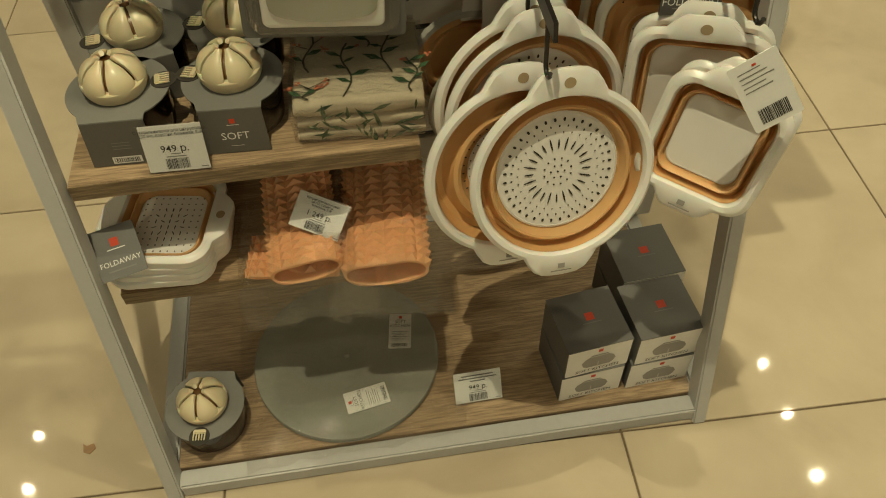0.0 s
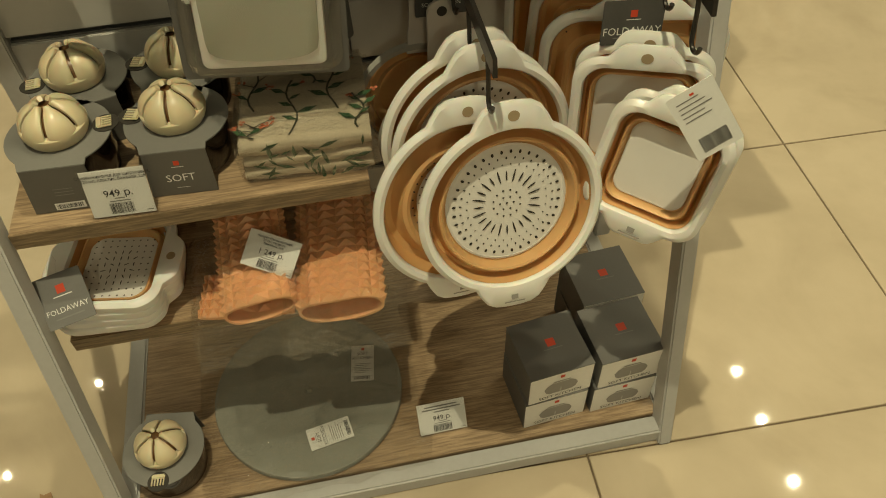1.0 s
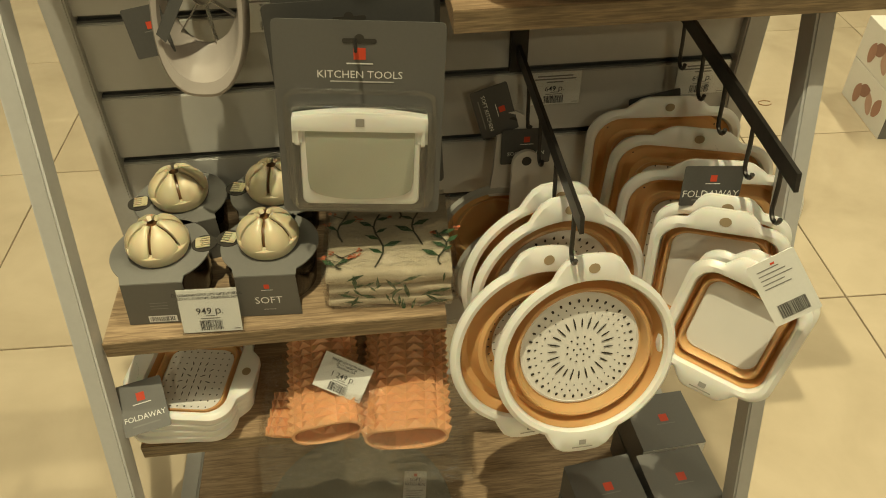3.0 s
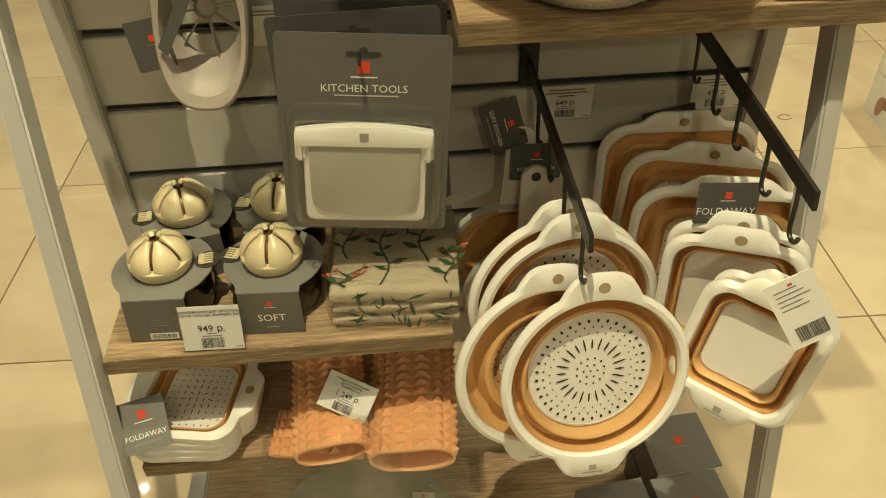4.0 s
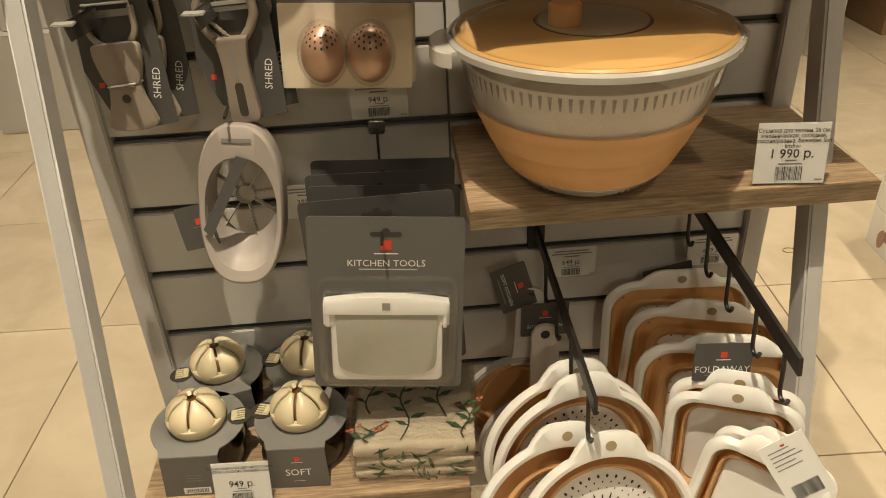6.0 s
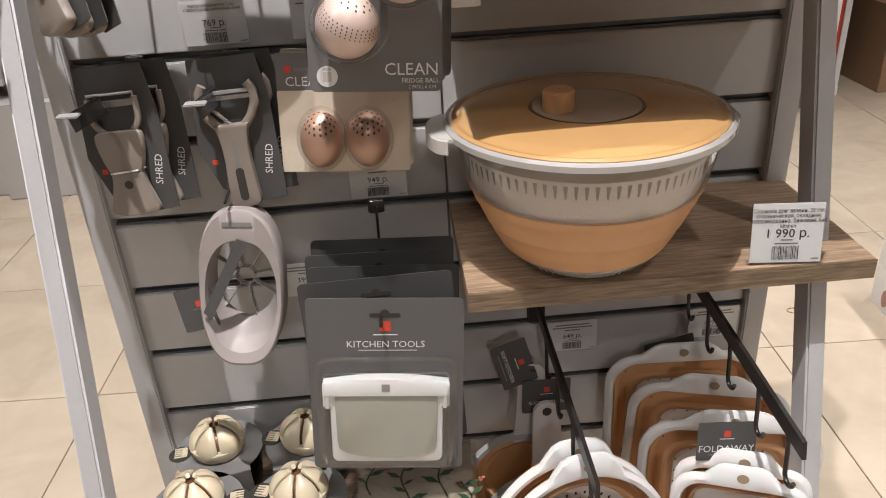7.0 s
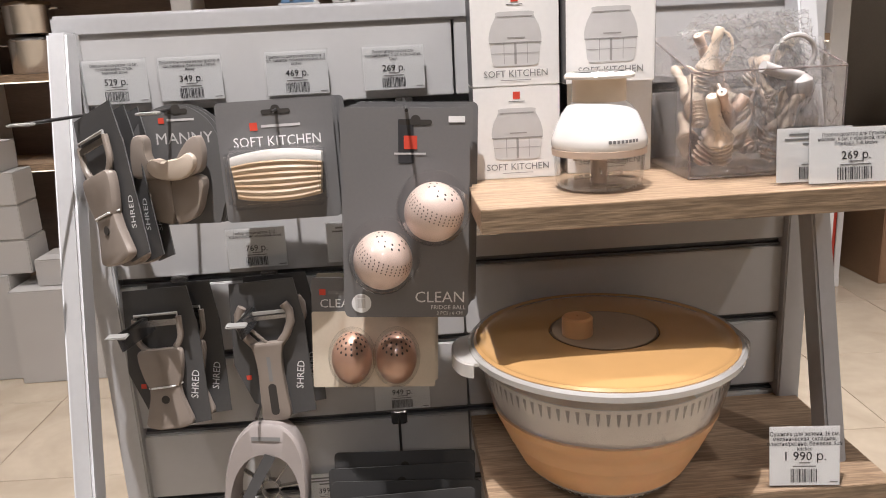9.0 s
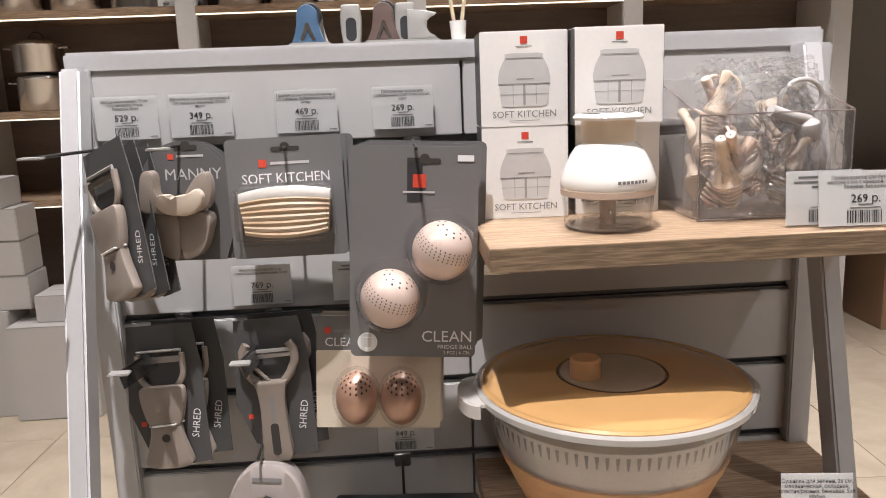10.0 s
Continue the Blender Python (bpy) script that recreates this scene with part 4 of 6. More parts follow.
def profile(rows, n=5):
    """A smooth symmetric outline from (half width, z) pairs, top first."""
    pts = []
    for i in range(len(rows) - 1):
        p0, p1, p2, p3 = rows[max(i - 1, 0)], rows[i], rows[i + 1], rows[min(i + 2, len(rows) - 1)]
        for k in range(n):
            t = k / n
            q = [0.5 * (2 * p1[j] + (p2[j] - p0[j]) * t + (2 * p0[j] - 5 * p1[j] + 4 * p2[j] - p3[j]) * t * t + (3 * p1[j] - p0[j] - 3 * p2[j] + p3[j]) * t ** 3) for j in (0, 1)]
            pts.append((max(0.0006, q[0]), q[1]))
    pts.append(rows[-1])
    return [(-x, z) for x, z in pts] + [(x, z) for x, z in reversed(pts)]


def display_hook(x, z, y1, dx=0.0, dz=0.0, tip=True):
    t = thing("display_hook", "straight wire display hook with flat end on slatted wall", "display hook", pose(x, 0, z), "wire hooks")
    part("wall_clip", boxed((-0.010, WALL_Y - 0.005, -0.012), (0.010, WALL_Y + 0.004, 0.006), 0.0015), CHROME, t)
    part("wire", tube([(0, WALL_Y - 0.003, 0), (dx * 0.1, WALL_Y - 0.012, dz * 0.8), (dx * 0.5, (WALL_Y + y1) / 2, dz * 0.9), (dx, y1, dz)], 0.0017, 8), HOOK, t)
    if tip:
        if dz < 0:
            strip = loft(bmesh.new(), [[(px, py, pz), (px + 0.001, py, pz), (px + 0.005, py, pz - 0.016), (px + 0.004, py, pz - 0.016)] for px, py, pz in ((dx * 0.15, WALL_Y - 0.03, dz * 0.8), (dx, y1 - 0.01, dz))])
            part("price_strip", strip, STRIP, t, "smoky clear price strip")
        part("end_plate", boxed((dx - 0.011, y1 - 0.014, dz - 0.0012), (dx + 0.011, y1, dz + 0.0012), 0.001), GREY_PLASTIC, t)
    return t


def hang_slot(t, x, z, y, w=0.026):
    bm = plate(rrect(w, 0.005, 0.0024, 4), y - 0.0002, y + 0.0001)
    part("hang_slot", warp(bm, lambda c: (c.x + x, c.y, c.z + z)), DARK, t)
    bm = plate(ring(0.005, 16), y - 0.0002, y + 0.0001)
    part("hang_slot", warp(bm, lambda c: (c.x + x, c.y - 0.0001, c.z + z + 0.002)), DARK, t)


def peeler_pack(m, kind, label, w=0.085, h=0.155):
    t = thing("peeler_pack", label, "peeler", m, "peeler packs")
    out = [(-w * 0.42, h / 2), (w * 0.42, h / 2), (w * 0.5, h * 0.2), (w * 0.5, -h * 0.5), (w * 0.1, -h * 0.52), (-w * 0.3, -h * 0.4), (-w * 0.5, -h * 0.1)]
    part("card", plate(out, 0.0, 0.0012), CARD_DARK_OR_SHADED, t, "dark grey card with an angled edge")
    lettering("SHRED", 0.0115, INK_WHITE, t, m=Matrix.Translation((w * 0.36, -0.0005, -h * 0.22)) @ Matrix.Rotation(radians(-80), 4, "Y"), narrow=0.95)
    bars(t, [(-w * 0.36, -w * 0.29, -h * 0.22, -h * 0.185)], -0.0005, RED, "emblem")
    if kind == "wide":
        fork = []
        for a in range(0, 181, 12):
            fork.append((0.0245 * math.cos(radians(180 + a)), 0.0, 0.028 + 0.022 * math.sin(radians(180 + a))))
        part("fork", tube([(-0.0245, -0.006, 0.046)] + [(x, -0.006, z) for x, _, z in fork] + [(0.0245, -0.006, 0.046)], 0.0035, 8), TAUPE, t, "curved taupe blade fork")
        part("blade", boxed((-0.023, -0.009, 0.037), (0.023, -0.0075, 0.044), 0.0005), CHROME, t, "steel blade")
        part("blade_guard", tube([(-0.023, -0.007, 0.036), (-0.024, -0.007, 0.050), (0.024, -0.007, 0.050), (0.023, -0.007, 0.036)], 0.0016, 6), GREY_PLASTIC, t)
        part("blade_gap", boxed((-0.021, -0.0062, 0.0385), (0.021, -0.0055, 0.0480)), DARK, t)
        part("handle", rounded(profile([(0.020, 0.012), (0.0245, 0.008), (0.0245, -0.004), (0.0205, -0.022), (0.0165, -0.032)]), -0.014, -0.002, 0.003), TAUPE, t, "matte taupe plastic handle")
        part("handle", rounded(profile([(0.0165, -0.031), (0.0185, -0.045), (0.0235, -0.062), (0.026, -0.074), (0.016, -0.079), (0.006, -0.080)]), -0.013, -0.002, 0.003), TAUPE, t)
        bm = plate(ring(0.0045, 20), -0.0136, -0.0132)
        part("button", warp(bm, lambda c: (c.x, c.y - 0.0005, c.z - 0.045)), DARK, t)
        part("tie", tube([(-0.019, -0.006, -0.033), (-0.012, -0.0152, -0.031), (0.012, -0.0152, -0.030), (0.019, -0.006, -0.029)], 0.0011, 6), INK_WHITE, t, "thin white plastic tie")
    else:
        for s in (-1, 1):
            part("fork", tube([(s * 0.010, -0.006, 0.002), (s * 0.022, -0.007, 0.016), (s * 0.0285, -0.007, 0.030), (s * 0.028, -0.006, 0.043), (s * 0.023, -0.006, 0.051)], 0.0050, 10), TAUPE, t, "thick taupe blade arm")
        part("blade", boxed((-0.024, -0.0095, 0.041), (0.024, -0.0075, 0.045), 0.0005), GREY_PLASTIC, t, "pale blade guard")
        part("blade", boxed((-0.025, -0.009, 0.035), (0.025, -0.0075, 0.0395), 0.0005), CHROME, t, "steel blade")
        for i in range(5):
            part("tooth", tube([(-0.020 + i * 0.0035, -0.011, 0.030 - i * 0.004), (-0.010 + i * 0.0035, -0.011, 0.022 - i * 0.004)], 0.0013, 6), TAUPE, t)
        part("handle", rounded(profile([(0.019, 0.010), (0.016, 0.000), (0.0140, -0.020), (0.0150, -0.050), (0.0165, -0.074), (0.012, -0.080), (0.004, -0.081)]), -0.015, -0.002, 0.003), TAUPE, t, "narrow taupe handle with a long slot")
        part("slot", plate([(x, z - 0.055) for x, z in rrect(0.009, 0.036, 0.004, 4)], -0.0156, -0.0152), DARK, t)
        bars(t, [(-0.002, 0.002, -0.034, -0.006)], -0.0155, INK_GREY, "maker_bar")
    return t


PEEL = "taupe vegetable peeler on a dark grey hanging card"
peeler_pack(hung(0.070, 0.285, 1.190, -6, -19, -40), "wide", PEEL)
peeler_pack(hung(0.078, 0.305, 1.184, -4, -17, -42), "wide", PEEL)
peeler_pack(hung(0.085, 0.325, 1.180, -3, -15, -44), "wide", PEEL)
peeler_pack(hung(0.088, 0.318, 0.990, -7, -3, -4), "wide", PEEL)
peeler_pack(hung(0.106, 0.345, 0.988, -5, -2, -6), "wide", PEEL)
peeler_pack(hung(0.204, 0.322, 0.990, -6, -3, -2), "narrow", "taupe serrated peeler on a dark grey hanging card")
peeler_pack(hung(0.214, 0.350, 0.989, -4, -2, -2), "narrow", "taupe serrated peeler on a dark grey hanging card")


def spoon_rest_pack(m):
    t = thing("spoon_rest_pack", "taupe silicone spoon rest with two wings on an arched card", "spoon rest", m)
    w, h = 0.092, 0.124
    arch = [(w / 2 * math.cos(radians(a)), 0.016 + 0.046 * math.sin(radians(a))) for a in range(0, 181, 10)] + [(-w / 2, -0.040), (-w * 0.42, -h / 2), (w * 0.42, -h / 2), (w / 2, -0.040)]
    for k in range(3):
        part("card", plate([(x + 0.004 * k, z) for x, z in arch], 0.004 * k, 0.004 * k + 0.0012), CARD_MID, t, "arched grey card")
    emblem(t, -0.012, 0.046, 0.006, -0.0005, word=False)
    bars(t, [(-0.006, 0.022, 0.0452, 0.0475)], -0.0005, MARK, "maker_bar")
    hang_slot(t, 0.004, 0.055, -0.0004, 0.024)
    lettering("MANNY", 0.0165, MARK, t, 0.010, 0.027, -0.0005)
    half = lambda s: [(s * 0.001, -0.012), (s * 0.001, -0.054), (s * 0.010, -0.057), (s * 0.022, -0.050), (s * 0.029, -0.034), (s * 0.031, -0.012)]
    for s in (-1, 1):
        part("base_cup", rounded(smooth(half(s), 4), -0.026, -0.003, 0.003), TAUPE, t, "half of the split taupe base")
    wing = [(-0.034, 0.026), (-0.028, 0.033), (-0.021, 0.030), (-0.020, 0.012), (-0.012, 0.002), (0.006, 0.000), (0.010, -0.009), (-0.030, -0.010), (-0.036, 0.002)]
    part("wing", rounded(smooth(wing), -0.032, -0.012, 0.003), TAUPE, t, "upright taupe wing")
    saddle = [(-0.018, 0.000), (-0.013, 0.009), (-0.002, 0.005), (0.004, 0.008), (0.014, 0.009), (0.024, 0.014), (0.030, 0.008), (0.027, -0.003), (0.014, -0.012), (-0.008, -0.010)]
    part("saddle", rounded(smooth(saddle), -0.040, -0.014, 0.003), TAUPE_PALE, t, "pale taupe saddle between the wings")
    tail = [(0.010, -0.010), (0.006, 0.002), (0.018, 0.022), (0.028, 0.030), (0.034, 0.026), (0.036, 0.010), (0.030, -0.006)]
    part("wing", rounded(smooth(tail), -0.030, -0.010, 0.003), TAUPE, t)
    return t


spoon_rest_pack(hung(0.133, 0.312, 1.203, -4, 0, -4))


def pad_pack(m):
    t = thing("pot_holder_pack", "stack of curved cream silicone pot holders on a grey card", "pot holder", m)
    w, h = 0.120, 0.124
    for k in range(4):
        part("card", plate([(x + 0.003 * k, z) for x, z in rrect(w, h, 0.005, 4)], 0.010 * k, 0.010 * k + 0.0012), CARD, t, "grey card with rounded corners")
    hang_slot(t, 0.002, 0.050, -0.0004, 0.030)
    emblem(t, -0.022, 0.036, 0.008, -0.0005, word=False)
    bars(t, [(-0.014, 0.026, 0.0345, 0.0372)], -0.0005, MARK, "maker_bar")
    lettering("SOFT KITCHEN", 0.0145, INK_WHITE, t, 0.001, 0.020, -0.0005, narrow=0.92)
    for k in range(8):
        z0 = -0.036 + 0.0062 * k
        loops = []
        for i in range(15):
            u = 2 * i / 14 - 1
            x = u * (0.0425 + 0.0006 * k)
            zz = z0 + 0.006 * u * u * (0.6 - 0.22 * k)
            d = 0.024 - 0.009 * u * u
            hh = 0.0030 if k < 7 else 0.0050
            loops.append([(x, -d, zz - hh), (x, -0.002, zz - hh), (x, -0.002, zz + hh), (x, -d + 0.001, zz + hh), (x, -d - 0.001, zz)])
        part("pad", loft(bmesh.new(), loops), WHITE_PAD if k == 7 else (TAN_PAD if k % 2 else PEACH_PALE), t)
    dome = boxed((-0.050, -0.031, -0.046), (0.050, -0.0012, 0.017), 0.006, 3)
    part("blister", dome, BLISTER, t, "clear plastic blister")
    return t


WHITE_PAD = surface("white_silicone", (0.78, 0.74, 0.69), 0.45, amount=0.04, bump=0)
TAN_PAD = surface("tan_silicone", (0.66, 0.52, 0.37), 0.45, amount=0.05, bump=0)
PEACH_PALE = surface("pale_peach_silicone", (0.56, 0.40, 0.25), 0.45, amount=0.05, bump=0)
pad_pack(hung(0.238, 0.305, 1.203, -3, -1, -3))


def dotted_ball(t, c, r, material, squash=1.0, name="ball", label="", band=True, seed=1):
    bm = bmesh.new()
    bmesh.ops.create_uvsphere(bm, u_segments=40, v_segments=24, radius=r)
    warp(bm, lambda v: (c[0] + v.x, c[1] + v.y, c[2] + v.z * squash))
    part(name, bm, material, t, label)
    bm = bmesh.new()
    rnd = random.Random(seed)
    axis = Vector((0.35, -0.35, 0.85)).normalized() if band else Vector((0.0, -0.45, 0.9)).normalized()
    side = axis.cross(Vector((1, 0, 0.2))).normalized()
    up = axis.cross(side)
    spots = [(62, 34), (68, 38), (74, 38), (80, 40), (20, 8), (30, 12)] if band else [(20, 8), (32, 12), (44, 16)]
    for polar, cnt in spots:
        for i in range(cnt):
            az = 2 * math.pi * (i + 0.5 * (polar % 2)) / cnt
            d = axis * math.cos(radians(polar)) + (side * math.cos(az) + up * math.sin(az)) * math.sin(radians(polar))
            if d.y > -0.05:
                continue
            p = Vector((c[0] + d.x * r * 1.004, c[1] + d.y * r * 1.004, c[2] + d.z * r * squash * 1.004))
            n = Vector((d.x, d.y, d.z / squash)).normalized()
            u = n.cross(Vector((0, 0, 1))).normalized()
            v = n.cross(u)
            q = (0.0007 if polar > 50 else 0.0011) if band else 0.0013
            bm.faces.new([bm.verts.new(p + u * q * math.cos(a) + v * q * 1.3 * math.sin(a)) for a in (0, 1.05, 2.09, 3.14, 4.19, 5.24)])
    part("vent_hole", bm, DARK, t, "tiny vent holes")


def fridge_ball_pack(m):
    t = thing("fridge_ball_pack", "grey card with two pearly pink fridge balls under clear domes", "fridge ball", m)
    w, h = 0.126, 0.212
    part("card", plate(rrect(w, h, 0.006, 4), 0.0, 0.0014), CARD, t, "grey card with rounded corners")
    for k in range(3):
        part("card", warp(plate(rrect(w, h, 0.006, 4), 0.0, 0.0012), lambda c, k=k: (c.x - 0.002 + 0.006 * k, c.y + 0.014 * (k + 1) + 0.03 * c.x, c.z + 0.002 * k)), CARD, t)
    hang_slot(t, 0.010, 0.092, -0.0004, 0.032)
    bars(t, [(-0.007, 0.008, 0.052, 0.095)], -0.0005, INK, "dark_strip")
    bars(t, [(-0.0015, 0.0115, 0.066, 0.079)], -0.0008, RED, "emblem")
    bars(t, [(-0.011, 0.020, 0.0607, 0.0625)], -0.0008, MARK, "maker_bar")
    bars(t, [(0.042, 0.058, 0.092, 0.098)], -0.0008, INK_WHITE, "torn_sticker")
    lettering("CLEAN", 0.0165, INK_WHITE, t, 0.034, -0.085, -0.0006)
    lettering("FRIDGE BALL", 0.0062, INK_WHITE, t, 0.0425, -0.0955, -0.0006)
    lettering("2 PCS | 6 CM", 0.0048, INK_WHITE, t, 0.044, -0.1015, -0.0006)
    part("round_badge", warp(plate(ring(0.0100, 28), -0.0008, -0.0003), lambda c: (c.x - 0.046, c.y, c.z - 0.091)), INK_WHITE, t, "pale round badge")
    bars(t, [(-0.050, -0.042, -0.096, -0.0865), (-0.050, -0.042, -0.0855, -0.0825)], -0.001, PRINT_B, "badge_print")
    dotted_ball(t, (0.028, -0.024, 0.008), 0.0290, ROSE, label="pearly pink ball", seed=3)
    dotted_ball(t, (-0.022, -0.024, -0.040), 0.0290, ROSE, label="pearly pink ball", seed=4)
    for x, z in ((0.028, 0.008), (-0.022, -0.040)):
        dome = lathe([(0.0385, 0.0008), (0.0365, 0.0015), (0.0345, 0.010), (0.0335, 0.024), (0.031, 0.038), (0.023, 0.049), (0.011, 0.0545), (0.001, 0.055)], 40)
        part("blister", dome, BLISTER, t, "clear plastic dome", m=Matrix.Translation((x, 0, z)) @ Matrix.Rotation(radians(90), 4, "X"))
    return t


fridge_ball_pack(hung(0.3655, 0.252, 1.148, -2, 3, -3))


def fridge_egg_pack(m):
    t = thing("fridge_egg_pack", "beige card with two copper fridge eggs under clear domes", "fridge egg", m)
    part("card", plate(rrect(0.138, 0.128, 0.003, 3), 0.0, 0.0012), CARD, t, "grey card head")
    part("card_panel", plate([(x, z - 0.0195) for x, z in rrect(0.1385, 0.089, 0.002, 3)], -0.0008, -0.0002), CARD_BEIGE, t, "pale beige lower card")
    part("card", warp(plate(rrect(0.138, 0.128, 0.003, 3), 0.0, 0.0012), lambda c: (c.x + 0.004, c.y + 0.014, c.z + 0.002)), CARD_BEIGE, t)
    bars(t, [(-0.060, -0.053, 0.044, 0.051)], -0.0005, RED, "emblem")
    bars(t, [(-0.050, -0.030, 0.045, 0.049)], -0.0005, INK_GREY, "maker_bar")
    lettering("CLEAN", 0.0140, INK_WHITE, t, -0.038, 0.034, -0.0005)
    for x in (-0.023, 0.026):
        dotted_ball(t, (x, -0.022, -0.022), 0.0225, COPPER, 1.32, "egg", "copper coloured egg", False)
    bm = bmesh.new()
    for x in (-0.023, 0.026):
        bmesh.ops.create_uvsphere(bm, u_segments=28, v_segments=16, radius=0.0265, matrix=Matrix.Translation((x, -0.020, -0.022)) @ Matrix.Diagonal((1, 0.95, 1.3, 1)))
    part("blister", bm, BLISTER, t, "clear plastic domes")
    return t


fridge_egg_pack(hung(0.3215, 0.322, 1.000, -4, 3, -2))


def apple_cutter(m):
    t = thing("apple_cutter", "rose-grey apple cutter with steel spokes, hanging from a hook", "apple cutter", m)
    n = 64
    outer, front, back = [], [], []
    for i in range(n):
        a = 2 * math.pi * i / n
        c, s = math.cos(a), math.sin(a)
        wide = 0.0465 - 0.004 * max(0.0, s) ** 2 - 0.003 * max(0.0, -s) ** 2
        outer.append((wide * math.copysign(abs(c) ** 0.7, c), 0.090 * math.copysign(abs(s) ** 0.8, s)))
        front.append((0.0385 * math.copysign(abs(c) ** 0.85, c), -0.010 + 0.062 * math.copysign(abs(s) ** 0.9, s)))
        back.append((0.0345 * c, 0.006 + 0.050 * s))
    grow = lambda pts, k: [(x * k, z * k) for x, z in pts]
    lean = lambda pts, y: [(x, y - 0.010 * max(0.0, -z) / 0.09, z) for x, z in pts]
    frame_bm = loft(bmesh.new(), [lean(grow(outer, 0.95), -0.021), lean(grow(outer, 0.985), -0.019), lean(outer, -0.014), at_y(grow(outer, 0.985), 0.012), at_y(grow(outer, 0.95), 0.017), at_y(back, 0.017), at_y(back, 0.009), lean(front, -0.014), lean(grow(front, 1.03), -0.019)], closed=True)
    part("frame", frame_bm, ROSE_GREY, t, "smooth rose-grey plastic frame")
    mr = Matrix.Translation((0, 0.011, 0.006)) @ Matrix.Rotation(radians(90), 4, "X")
    part("core_ring", lathe([(0.0098, -0.006), (0.0106, -0.006), (0.0106, 0.006), (0.0098, 0.006)], 24, closed=True), CHROME, t, "steel core ring", m=mr)
    for i in range(8):
        a = radians(45 * i + 12)
        ri, ro = 0.0105, 1 / math.sqrt((math.cos(a) / 0.0355) ** 2 + (math.sin(a) / 0.051) ** 2)
        p, q = Vector((ri * math.cos(a), 0.011, 0.006 + ri * math.sin(a))), Vector((ro * math.cos(a), 0.011, 0.006 + ro * math.sin(a)))
        d = (q - p).normalized()
        nn = Vector((-d.z, 0, d.x)) * 0.0005
        loops = [[v + nn + Vector((0, -0.005, 0)), v - nn + Vector((0, -0.005, 0)), v - nn + Vector((0, 0.006, 0)), v + nn + Vector((0, 0.006, 0))] for v in (p, q)]
        part("spoke", loft(bmesh.new(), loops), CHROME, t)
    bars(t, [(-0.016, 0.016, 0.070, 0.0745)], -0.0214, INK_GREY, "maker_bar")
    strap = loft(bmesh.new(), [[(-0.040, -0.029, -0.026), (-0.031, -0.030, -0.034), (-0.031, -0.0285, -0.034), (-0.040, -0.0275, -0.026)], [(-0.001, -0.0225, 0.056), (0.011, -0.0225, 0.052), (0.011, -0.021, 0.052), (-0.001, -0.021, 0.056)]])
    part("strap", strap, CARD_DARK_OR_SHADED, t, "dark card strap")
    tagm = Matrix.Translation((-0.052, -0.012, -0.028)) @ Matrix.Rotation(radians(-14), 4, "Y")
    tag = part("card_tag", plate(rrect(0.040, 0.050, 0.002, 2), -0.0005, 0.0005), CARD_DARK_OR_SHADED, t, "small dark card tag", m=tagm)
    emblem(tag, 0.004, 0.006, 0.007, -0.0008, ink=INK_GREY)
    return t


ROSE_GREY = surface("rose_grey_plastic", (0.345, 0.305, 0.285), 0.35, grain=50, amount=0.05, bump=0)
apple_cutter(hung(0.191, 0.288, 0.824, -12, 4, -3))


